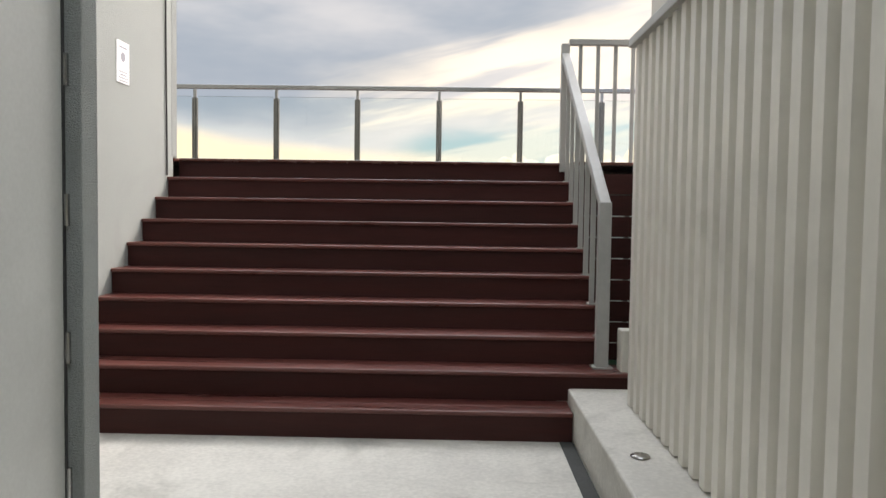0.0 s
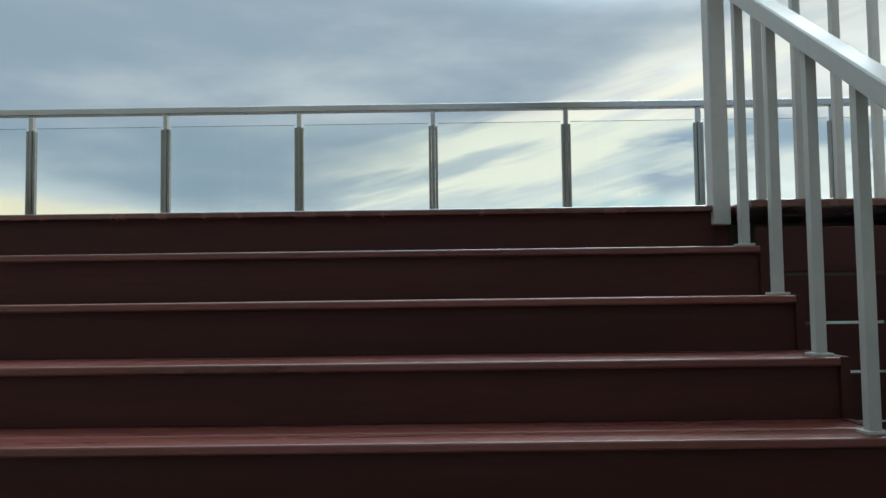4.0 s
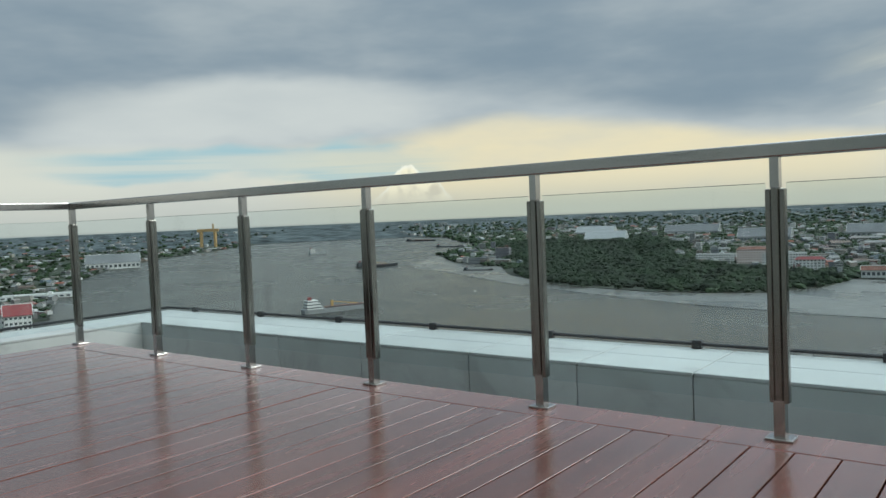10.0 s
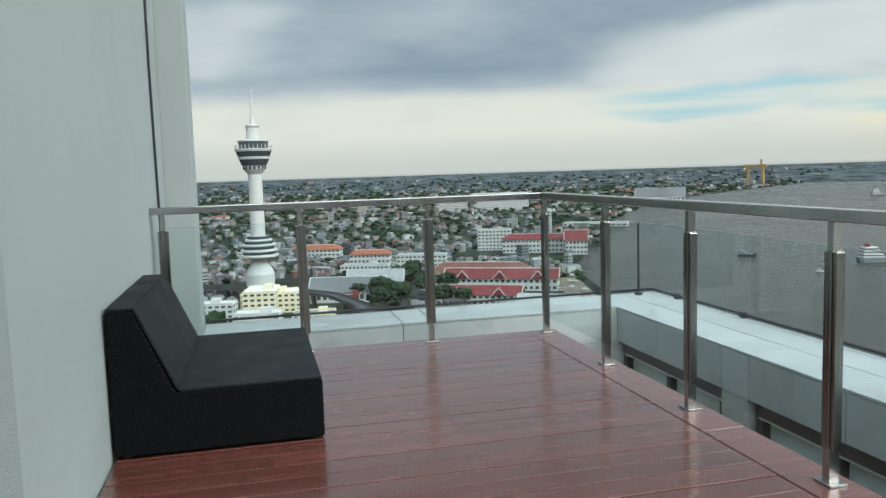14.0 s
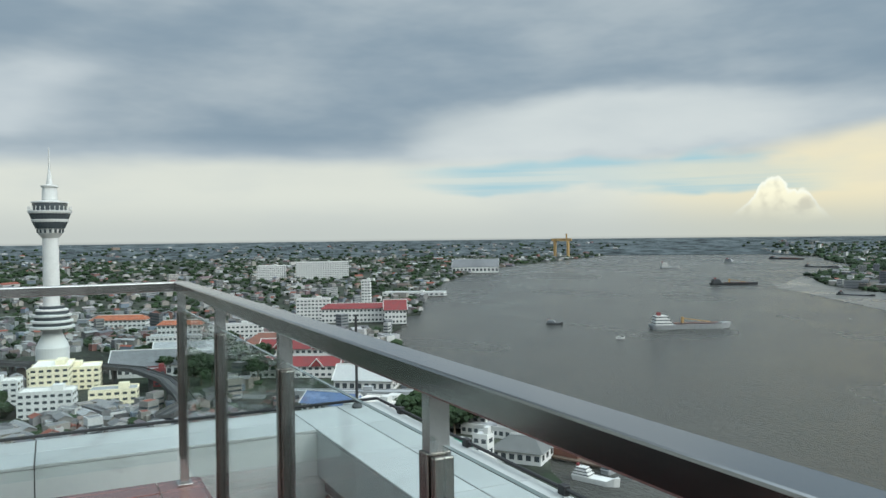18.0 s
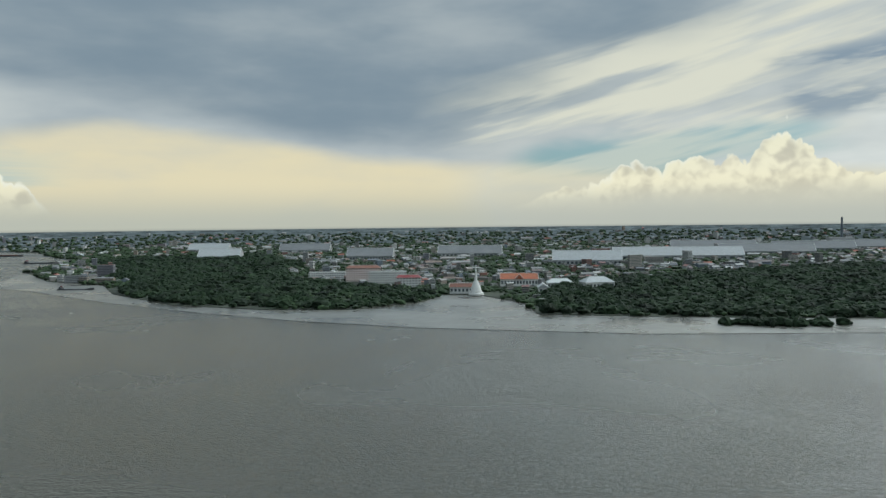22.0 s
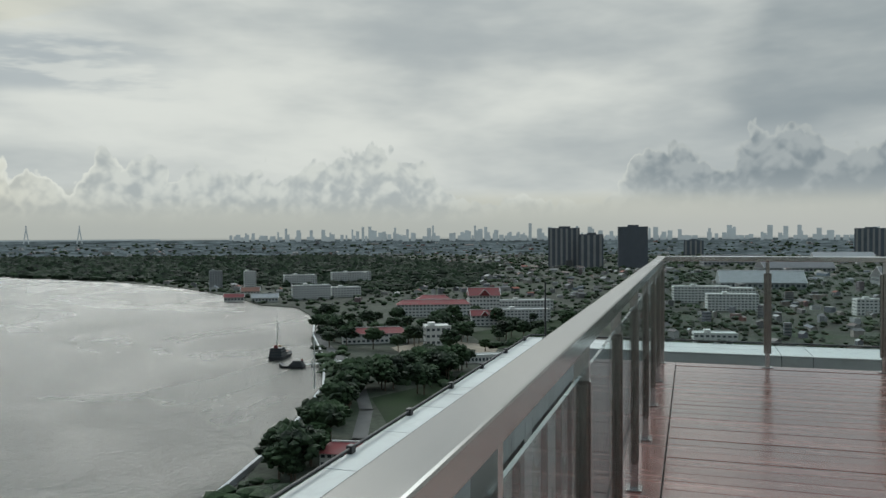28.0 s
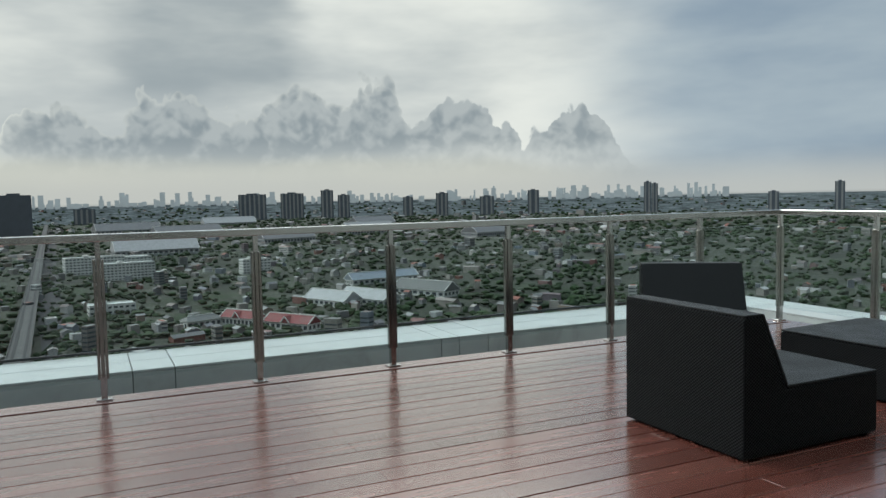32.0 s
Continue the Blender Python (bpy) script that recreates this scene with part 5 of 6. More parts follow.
part("pod_base", lathe([(6.4, 106), (9.5, 110), (10.5, 114)], 36), M["white"], ot)
for i in range(16):
    a = 2 * math.pi * i / 16
    p = part("pod_window", boxed(-0.9, 0.9, -0.2, 0.2, 0, 3.2), M["window"], ot)
    p.matrix_basis = pose(10.0 * math.cos(a), 10.0 * math.sin(a), 110.3, -8, 0, math.degrees(a) - 90)
part("pod_band", lathe([(11.2, 114), (13.6, 119.5)], 36), M["window"], ot, "dark window band")
part("pod_ring", lathe([(13.8, 119.5), (14.4, 121.2), (14.4, 121.8)], 36), M["white"], ot)
part("pod_band", lathe([(14.2, 121.8), (15.9, 126.5)], 36), M["window"], ot, "dark window band")
part("pod_ring", lathe([(16.2, 126.5), (16.9, 128.0), (16.9, 129.0)], 36), M["white"], ot)
for i in range(28):
    a = 2 * math.pi * i / 28
    p = part("gallery_post", boxed(-0.25, 0.25, -0.2, 0.2, 0, 3.6), M["white"], ot)
    p.matrix_basis = pose(16.5 * math.cos(a), 16.5 * math.sin(a), 129.0, 0, 0, math.degrees(a))
part("upper_band", lathe([(13.6, 129), (13.6, 135.5)], 36), M["window"], ot)
part("upper_roof", lathe([(14.2, 135.5), (14.2, 136.4), (7.0, 137.5)], 36), M["white"], ot)
part("crown", lathe([(6.2, 137), (5.6, 148), (6.6, 149.2), (6.6, 150.2), (2.6, 151)], 24), M["white"], ot)
part("spire", lathe([(2.6, 151), (1.6, 158), (0.9, 163), (0.35, 182)], 12), M["white"], ot)

building("government_hall", -900, 337, 68, 92, 22, 17, "long white hall with a bright red hipped tile roof", "hip", "redroof", "white", 3, 20)
building("government_hall", -864, 369, 68, 26, 30, 17, "white end wing with a red gabled roof", "gable", "redroof", "white", 3, 6)
building("office_block", -953, 295, 68, 42, 18, 26, "plain white office block behind the red-roofed hall", "flat", "greyroof", "white", 6, 9)
building("council_hall", -668, 193, 62, 92, 30, 13, "broad hall with a brown hipped roof", "hip", "brownroof", "white", 2, 18)
building("council_hall", -637, 202, 62, 98, 20, 11, "long white hall with a red roof and white gables", "gable", "redroof", "white", 2, 20, 3)
building("council_hall", -572, 163, 62, 66, 17, 9, "lower hall with a dark red roof and white gables", "gable", "redroof", "white", 2, 14, 2)
building("assembly_hall", -499, 191, 55, 40, 24, 8, "white gabled hall with stepped pale roofs", "gable", "clad", "white", 1, 8, 0)
building("covered_walk", -467, 167, 58, 88, 9, 6, "long low grey-roofed covered walk", "flat", "greyroof", "greyroof", 1, 20)
building("riverside_block", -398, 162, 40, 30, 16, 14, "stained white riverside block with a flat roof", "flat", "concrete", "white", 4, 6)
building("riverside_block", -372, 149, 40, 14, 12, 19, "narrow stained white apartment block", "flat", "concrete", "white", 5, 3)
building("blue_roof_shed", -444, 148, 40, 34, 16, 6, "low shed with a faded blue roof", "gable", "blueroof", "white", 1, 8)
building("white_shed", -419, 162, 40, 26, 18, 8, "white flat-roofed shed among town houses", "flat", "clad", "white", 2, 5)
building("grey_shed", -345, 145, 35, 28, 15, 9, "shed with a bluish grey sheet roof", "gable", "steelroof", "white", 2, 6)
building("green_house", -306, 154, 35, 20, 13, 11, "house with a bright green pitched roof and white gables", "gable", "greenroof", "white", 2, 4)
building("white_tower_house", -293, 165, 35, 7, 7, 18, "narrow white stair tower beside the green roof", "flat", "white", "white", 4, 2)
building("white_house", -284, 156, 35, 14, 12, 11, "small white flat-roofed house", "flat", "concrete", "white", 3, 3)
building("pale_blue_house", -373, 200, 35, 30, 13, 8, "pale blue riverside house with a light roof", "flat", "clad", "white", 2, 7)
building("pier_house", -351, 204, 35, 32, 12, 5, "long low white pier house", "flat", "greyroof", "white", 1, 9)
building("dark_roof_house", -307, 194, 38, 24, 19, 6, "waterside house with a dark hipped roof", "hip", "darkroof", "white", 1, 6)
building("white_kiosk", -406, 246, 40, 9, 6, 5, "small white kiosk on the promenade", "flat", "white", "white", 1, 2)
building("yellow_offices", -609, 7, 82, 46, 22, 15, "stepped cream office building below the tower", "flat", "cream", "creamwall", 4, 10)
building("yellow_offices", -597, -1, 82, 24, 34, 19, "cream office wing with ribbon windows", "flat", "cream", "creamwall", 5, 5)
building("white_flats", -558, -39, 78, 40, 14, 17, "white block of flats with balconies", "flat", "concrete", "white", 5, 9)
building("white_flats", -518, -4, 78, 30, 16, 15, "white block of flats with flat roof", "flat", "concrete", "white", 4, 7)
building("white_flats", -638, -98, 78, 48, 14, 15, "long white block of flats", "flat", "concrete", "white", 4, 11)
building("white_flats", -688, -137, 78, 36, 14, 18, "white block of flats with flat roof", "flat", "greyroof", "white", 5, 8)
building("tan_shop", -527, 33, 80, 28, 16, 11, "tan corner shop building", "flat", "greyroof", "creamwall", 3, 6)
building("market_hall", -636, 69, 75, 60, 28, 9, "market hall with a white sheet roof", "gable", "farroof", "white", 1, 12)
building("market_hall", -676, 98, 75, 48, 24, 10, "market hall with a grey sheet roof", "gable", "greyroof", "white", 1, 10)
building("red_front_shop", -585, 65, 82, 12, 10, 12, "shop with a red front panel", "flat", "greyroof", "redroof", 3, 3)
building("school_block", -740, 98, 70, 46, 15, 16, "pale school block with rows of windows", "flat", "greyroof", "white", 4, 12)
building("school_block", -794, 165, 70, 52, 15, 17, "pale school block with rows of windows", "flat", "greyroof", "white", 4, 12)
building("school_block", -843, 118, 70, 44, 15, 16, "school block with a reddish brown roof", "hip", "orange", "white", 3, 10)
building("school_block", -952, 68, 70, 60, 18, 14, "school block with an orange-red roof", "hip", "orange", "white", 3, 12)
building("hospital", -1871, 604, 72, 130, 40, 42, "large white hospital with several wings", "flat", "white", "white", 9, 22)
building("hospital", -1928, 491, 72, 70, 40, 34, "large white hospital wing", "flat", "white", "white", 8, 14)
building("warehouse", -1920, 1070, 60, 130, 60, 16, "long white riverside warehouse", "gable", "farroof", "white", 1, 12)
building("warehouse", -1241, 568, 55, 110, 26, 6, "low pale pier warehouse", "flat", "clad", "white", 1, 12)
building("white_high_rise", -1003, 386, 60, 12, 12, 44, "slim pale concrete high-rise block", "flat", "greyroof", "white", 11, 3)

# promenade and round pier end
bm = bmesh.new()
v = [bm.verts.new((x, y, G0 + 0.25)) for x, y in ((-767, 315), (-638, 278), (-498, 241), (-421, 226), (-392, 232), (-372, 244), (-360, 226), (-393, 205), (-480, 217), (-578, 233), (-687, 276))]
bm.faces.new(v)
bmesh.ops.recalc_face_normals(bm, faces=bm.faces[:])
tagged(part("pavement", bm, M["paving"]), "sandy riverside promenade", "promenade", kind="structure")
rp = tagged(empty("round_pier", -375, 250, GROUND), "round concrete pier head on piles", "pier")
part("deck", lathe([(16, 1.0), (16.5, 1.2), (16.5, 2.0), (15.5, 2.2)], 40), M["paving"], rp)
part("edge_wall", lathe([(16.6, 1.9), (16.6, 2.9), (16.1, 2.9), (16.1, 2.26)], 40), M["paving"], rp)
for i in range(14):
    a = 2 * math.pi * i / 14
    p = part("pile", lathe([(0.5, -1), (0.5, 1.1)], 8), M["concrete"], rp)
    p.location = (14.6 * math.cos(a), 14.6 * math.sin(a), 0)
jetty = tagged(empty("white_jetty", -441, 245, GROUND, -14), "white floating jetty with railings", "jetty")
part("deck", boxed(-38, 38, -4, 4, 0.4, 1.4), M["white"], jetty)
for i in range(12):
    part("post", boxed(-37 + i * 6.7, -36.6 + i * 6.7, 3.4, 3.8, 1.4, 5.0), M["white"], jetty)
wharf = tagged(empty("timber_wharf", -300, 214, GROUND, 23), "brown timber fishing wharf with moored boats", "wharf")
part("deck", boxed(-36, 24, -7, 4, 1.2, 2.0), M["bark"], wharf)
part("shed", boxed(-6, 8, -4, 2, 2.0, 5.0), M["brownroof"], wharf)
for i in range(9):
    part("pile", boxed(-34 + i * 7, -33.3 + i * 7, 3.0, 3.6, -0.5, 3.2), M["bark"], wharf)
tent = None
for i in range(17):
    u = (i + rng.uniform(-0.4, 0.4)) / 16
    x, y = -745 + u * 300 + rng.uniform(-4, 4), 296 - u * 74 + rng.uniform(-9, 9)
    if tent is None:
        tent = tagged(empty("market_tent", x, y, G0 + 0.3), "white market tent on the promenade", "tent", "promenade tents")
        bm = bmesh.new()
        a = [bm.verts.new(p) for p in ((-2.9, -2.2, 2.4), (2.9, -2.2, 2.4), (2.9, 2.2, 2.4), (-2.9, 2.2, 2.4), (0, 0, 3.4))]
        for f in ((0, 1, 4), (1, 2, 4), (2, 3, 4), (3, 0, 4)):
            bm.faces.new([a[k] for k in f])
        part("canopy", bm, M["clad"], tent)
        for px, py in ((-2.8, -2.1), (2.8, -2.1), (2.8, 2.1), (-2.8, 2.1)):
            part("pole", boxed(px - 0.08, px + 0.08, py - 0.08, py + 0.08, 0, 2.4), M["steel"], tent)
    else:
        copy_thing(tent, pose(x, y, G0 + 0.3, 0, 0, float(rng.uniform(0, 90))))
car_colours = [M["white"], M["hull_dark"], M["hull"], M["redroof"], M["window"]]
car_roots = []
for i in range(90):
    x, y = -690 + rng.uniform(0, 240), 0
    y = 268 - (x + 690) * 0.24 - rng.uniform(0, 26)
    k = i % 5
    if i < 5:
        cr = tagged(empty("parked_car", x, y, G0 + 0.3), ("white", "black", "grey", "red", "dark blue")[k] + " parked car on the riverside car park", "car", "parked cars")
        part("body", boxed(-2.2, 2.2, -0.9, 0.9, 0.3, 0.95, 0.12, 1), car_colours[k], cr)
        part("cabin", boxed(-1.3, 1.1, -0.8, 0.8, 0.95, 1.5, 0.15, 1), M["window"], cr)
        for wx in (-1.4, 1.4):
            for wy in (-0.8, 0.8):
                p = part("wheel", lathe([(0.33, -0.1), (0.33, 0.1)], 10), M["rubber"], cr)
                p.matrix_basis = pose(wx, wy, 0.33, 90, 0, 0)
        car_roots.append(cr)
    else:
        copy_thing(car_roots[k], pose(x, y, G0 + 0.3, 0, 0, float(rng.choice([70, 160, 250])) + float(rng.normal(0, 4))))


# elevated railways on piers
def viaduct(name, line, width, high, label, pier_gap=28.0):
    root = tagged(empty(name, 0, 0, G0), label, "viaduct")
    for (xa, ya), (xb, yb) in zip(line, line[1:]):
        n = math.hypot(xb - xa, yb - ya)
        m = pose(xa, ya, 0, 0, 0, math.degrees(math.atan2(yb - ya, xb - xa)))
        bm = bmesh.new()
        box(bm, -0.5, n + 0.5, -width / 2, width / 2, high - 1.6, high, m)
        part("girder", bm, M["viaduct"], root)
        for sgn in (-1, 1):
            bm = bmesh.new()
            box(bm, -0.5, n + 0.5, sgn * width / 2 - 0.2, sgn * width / 2 + 0.2, high, high + 1.2, m)
            part("side_wall", bm, M["viaduct"], root)
            bm = bmesh.new()
            box(bm, -0.5, n + 0.5, sgn * width / 4 - 0.9, sgn * width / 4 + 0.9, high + 0.02, high + 0.3, m)
            part("track_bed", bm, M["road"], root)
        k = max(1, int(n / pier_gap))
        for i in range(k):
            bm = bmesh.new()
            c = n * (i + 0.5) / k
            box(bm, c - 1.2, c + 1.2, -1.4, 1.4, -0.5, high - 1.6, m)
            part("pier", bm, M["viaduct"], root)
    return root


viaduct("elevated_railway", [(-900, -262), (-820, -190), (-754, -128), (-709, -73), (-655, -14), (-627, 25), (-591, 52), (-540, 65), (-482, 67), (-455, 66), (-430, 51)], 10, 12, "curved concrete elevated railway through the old town")
viaduct("elevated_railway", [(303, 31), (927, 50), (1907, 81), (3639, 134)], 13, 11, "straight concrete elevated railway leading away", 45.0)
bm = bmesh.new()
for a, b in zip([(477, 6), (926, 33), (1574, 57), (2461, 76), (3638, 91)], [(926, 33), (1574, 57), (2461, 76), (3638, 91), (3852, 95)]):
    n = math.hypot(b[0] - a[0], b[1] - a[1])
    box(bm, 0, n, -13, 13, -0.4, 0.3, pose(a[0], a[1] + 2, G0, 0, 0, math.degrees(math.atan2(b[1] - a[1], b[0] - a[0]))))
tagged(part("road", bm, M["road"]), "asphalt main road beside the elevated railway", "road", kind="structure")
bm = bmesh.new()
shore = [(750, 383), (665, 331), (579, 271), (494, 220), (421, 183), (359, 160), (297, 144), (237, 141)]
for a, b in zip(shore, shore[1:]):
    n = math.hypot(b[0] - a[0], b[1] - a[1])
    box(bm, -2, n + 2, -4, 4, -0.4, 0.2, pose(a[0], a[1], G0, 0, 0, math.degrees(math.atan2(b[1] - a[1], b[0] - a[0]))))
tagged(part("road", bm, M["viaduct"]), "grey riverside road", "road", kind="structure")
bm = bmesh.new()
wallpts = [(891, 461), (723, 377), (580, 293), (475, 242), (351, 202), (259, 183)]
for a, b in zip(wallpts, wallpts[1:]):
    n = math.hypot(b[0] - a[0], b[1] - a[1])
    box(bm, 0, n, -0.8, 0.8, -2.5, 1.6, pose(a[0], a[1] - 4, G0, 0, 0, math.degrees(math.atan2(b[1] - a[1], b[0] - a[0]))))
tagged(part("river_wall", bm, M["greyroof"]), "grey concrete river wall", "wall", kind="structure")
for name, mat, pts, lab in (("lawn", "lawn", [(368, 144), (452, 193), (512, 168), (480, 125), (397, 113)], "mown green lawn by the river"),
                            ("parade_ground", "paving", [(576, 202), (661, 262), (722, 237), (698, 169), (604, 154)], "bare sandy parade ground"),
                            ("lawn", "lawn", [(678, 173), (784, 223), (929, 155), (853, 86), (717, 106)], "green and sandy playing field")):
    bm = bmesh.new()
    bm.faces.new([bm.verts.new((x, y, G0 + 0.3)) for x, y in pts])
    bmesh.ops.recalc_face_normals(bm, faces=bm.faces[:])
    tagged(part(name, bm, M[mat]), lab, "ground", kind="structure")

building("riverside_villa", 319, 144, 100, 30, 13, 7, "white riverside building with a dark red hipped roof", "hip", "redroof", "white", 2, 10)
building("academy_hall", 691, 291, 118, 62, 18, 10, "academy hall with a red tile roof", "hip", "redroof", "white", 2, 14)
building("academy_gate", 693, 228, 118, 24, 18, 18, "white arched academy gate house", "flat", "white", "white", 3, 5)
building("academy_wing", 605, 165, 118, 66, 10, 6, "long low white colonnade with a pale roof", "flat", "clad", "white", 1, 22)
building("academy_block", 935, 312, 112, 92, 20, 16, "white academy block with long balconies and a red roof", "hip", "redroof", "white", 4, 20)
building("academy_block", 991, 261, 112, 40, 26, 24, "white academy building with red gabled roofs", "gable", "redroof", "white", 5, 9, 1)
building("academy_block", 909, 194, 112, 70, 16, 14, "white academy block with a flat roof", "flat", "greyroof", "white", 4, 16)
building("academy_block", 1026, 342, 112, 46, 22, 14, "academy building with a red tile roof", "hip", "redroof", "white", 3, 9)
building("academy_block", 857, 225, 112, 30, 16, 12, "white house with a red gabled roof", "gable", "redroof", "white", 3, 6, 1)
building("academy_block", 1047, 219, 112, 80, 16, 13, "long white academy block", "flat", "clad", "white", 3, 18)
building("port_offices", 1136, 589, 128, 62, 16, 22, "white port offices with rows of windows", "flat", "white", "white", 6, 14)
building("port_offices", 1192, 554, 128, 50, 18, 16, "low white port offices", "flat", "white", "white", 4, 10)
building("port_tower", 1307, 884, 128, 24, 16, 34, "pale grey tower block by the river", "flat", "greyroof", "greyroof", 9, 5)
building("port_tower", 1312, 811, 128, 22, 18, 34, "white stepped tower block by the river", "flat", "white", "white", 9, 5)
building("port_block", 1421, 761, 128, 66, 18, 22, "white apartment block by the river", "flat", "white", "white", 6, 14)
building("port_block", 1514, 690, 128, 84, 18, 24, "long white apartment block", "flat", "white", "white", 6, 16)
building("port_shed", 1070, 635, 120, 40, 16, 7, "low waterside shed with a grey roof", "gable", "greyroof", "white", 1, 8)
building("port_shed", 1063, 686, 120, 30, 14, 7, "low waterside shed with a red roof", "gable", "redroof", "white", 1, 6)
building("port_shed", 1161, 717, 120, 30, 18, 9, "house cluster with reddish roofs", "gable", "brownroof", "white", 2, 6)
building("white_apartments", 1107, -53, 100, 66, 18, 22, "white apartment block with rows of windows", "flat", "white", "white", 6, 14)
building("white_apartments", 1225, -14, 100, 80, 22, 24, "wide white factory office block", "flat", "white", "white", 6, 16)
building("white_apartments", 1289, -64, 100, 60, 30, 18, "low white works building", "flat", "clad", "white", 4, 10)
building("white_apartments", 1087, -216, 100, 40, 16, 20, "white apartment block among trees", "flat", "white", "white", 5, 8)
building("white_house", 779, -22, 96, 40, 18, 9, "white house with a flat roof", "flat", "clad", "white", 2, 8)
building("temple_hall", 643, -117, 35, 34, 14, 8, "temple hall with a red tiered roof", "gable", "redroof", "white", 1, 8, 1)
building("temple_hall", 603, -148, 35, 44, 15, 7, "temple hall with a dull red roof", "gable", "redroof", "white", 1, 8, 1)
building("temple_hall", 653, -85, 110, 30, 12, 7, "temple building with a green and white roof edge", "hip", "darkroof", "white", 1, 6)
building("market_roof", 719, -216, 25, 56, 22, 7, "grey pitched market roof", "gable", "greyroof", "white", 1, 8)
building("market_roof", 709, -250, 25, 60, 22, 7, "grey pitched market roof", "gable", "greyroof", "white", 1, 8)
building("market_roof", 742, -324, 25, 70, 24, 7, "long grey pitched roof among trees", "gable", "darkroof", "white", 1, 8)
building("long_shed", 878, -326, 100, 90, 20, 7, "long greenish sheet-roofed shed", "gable", "steelroof", "white", 1, 12)
for i, (x, y, w) in enumerate(((1573, -125, 150), (1799, -428, 130), (2246, -263, 190), (2032, -715, 140), (2675, -131, 200), (2582, -925, 170), (3105, -521, 200), (1691, -904, 110))):
    building("factory_shed", x, y, 96 + 7 * (i % 3), w, 60, 12, "long pale factory shed", "gable", "farroof" if i % 3 else "greyroof", "greyroof", 1, 16)

# condominium towers
block_tower("condominium", 2411, 375, 96, 34, 122, 98, M["tower_grey"], "dark grey condominium slab with pale balcony stacks", 6)
block_tower("condominium", 2383, 288, 72, 34, 102, 98, M["tower_grey"], "dark grey condominium slab of middle height", 4)
block_tower("condominium", 2334, 162, 84, 40, 124, 98, M["tower_grey"], "very dark condominium slab beside the others", 0)
for yaw, w, h, rows in ((-101.2, 130, 122, 6), (-104.0, 110, 124, 6), (-106.5, 60, 136, 3), (-107.7, 58, 112, 3), (-129.7, 34, 146, 2), (-130.2, 30, 138, 2), (-90.2, 90, 70, 4), (-114.9, 60, 112, 3), (-112.4, 50, 96, 2), (-118.2, 70, 92, 3), (-121.6, 56, 118, 2), (-142.0, 40, 130, 2), (-138.0, 46, 90, 2)):
    x, y = ring_point(yaw, 3850)
    block_tower("high_rise", x, y, w, 34, h, yaw, M["tower_far"], "distant grey high-rise blocks", rows)
# pylons and bridge share the skyline's painted haze and glow
for yaw in (-44.05, -47.2):
    x, y = ring_point(yaw, 4720)
    py = tagged(empty("bridge_pylon", x, y, -60, yaw), "tall pointed pylon of a cable-stayed bridge", "bridge pylon")
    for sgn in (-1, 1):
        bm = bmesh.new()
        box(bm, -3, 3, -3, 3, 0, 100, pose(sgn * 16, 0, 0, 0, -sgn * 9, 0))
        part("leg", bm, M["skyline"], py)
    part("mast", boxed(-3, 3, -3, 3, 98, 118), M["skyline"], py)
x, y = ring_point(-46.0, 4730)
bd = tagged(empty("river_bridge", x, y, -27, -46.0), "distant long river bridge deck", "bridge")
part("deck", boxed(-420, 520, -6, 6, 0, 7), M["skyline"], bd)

# far bank
st = tagged(empty("stupa", -146, 1107, G0), "slender white temple stupa by the river", "stupa")
part("base", lathe([(11, 0), (11, 3), (9, 3.5), (9, 6)], 24), M["white"], st)
part("bell", lathe([(8, 6), (6.5, 12), (4.2, 18), (2.6, 21)], 24), M["white"], st)
part("spire", lathe([(2.4, 21), (1.2, 30), (0.2, 44)], 16), M["white"], st)
building("temple_hall", -97, 1276, 8, 60, 24, 12, "temple hall with a bright orange roof", "gable", "orange", "white", 1, 12, 1)
building("temple_hall", -30, 1240, 8, 40, 22, 9, "pavilion with a pale curved roof", "hip", "clad", "white", 1, 8)
building("temple_hall", -52, 1147, 95, 28, 14, 9, "riverside pavilion with a grey roof", "gable", "greyroof", "white", 1, 5)
building("temple_hall", 27, 1213, 20, 46, 30, 12, "riverside hall with a pale grey hipped roof", "hip", "greyroof", "white", 1, 8)
building("riverside_hotel", -388, 1372, 12, 62, 18, 24, "long pale pink riverside hotel", "hip", "brownroof", "pinkwall", 6, 14)
building("riverside_hotel", -329, 1317, 12, 66, 16, 20, "long white riverside hotel", "flat", "greyroof", "white", 5, 16)
building("riverside_hotel", -275, 1244, 12, 40, 16, 16, "white and red riverside house", "hip", "redroof", "white", 4, 8)
building("riverside_hotel", -474, 1426, 12, 70, 16, 12, "low white waterside building", "flat", "clad", "white", 3, 16)
building("riverside_temple", -171, 1134, 5, 34, 14, 10, "small white temple beside the stupa", "gable", "brownroof", "white", 1, 6)
for i, (x, y, w, turn) in enumerate(((255, 2115, 330, 3), (534, 2371, 260, 0), (-966, 2671, 180, 8), (-1382, 2766, 150, 10), (732, 2621, 240, -6), (-582, 2146, 130, 6), (20, 1880, 160, 2), (455, 2783, 280, 0), (-321, 2321, 190, 4), (-1042, 2150, 120, 12), (946, 2780, 200, -8))):
    building("factory_shed", x, y, turn, w, 60, 14, "long pale factory shed on the far bank", "gable", "farroof" if i % 3 else "greyroof", "greyroof", 1, 16)
chim = tagged(empty("chimney", 881, 2820, G0), "tall thin factory chimney", "chimney")
part("stack", lathe([(5, 0), (3.2, 110)], 12), M["tower_far"], chim)
part("plant", boxed(-45, 35, -20, 20, 0, 42), M["tower_pale"], chim)
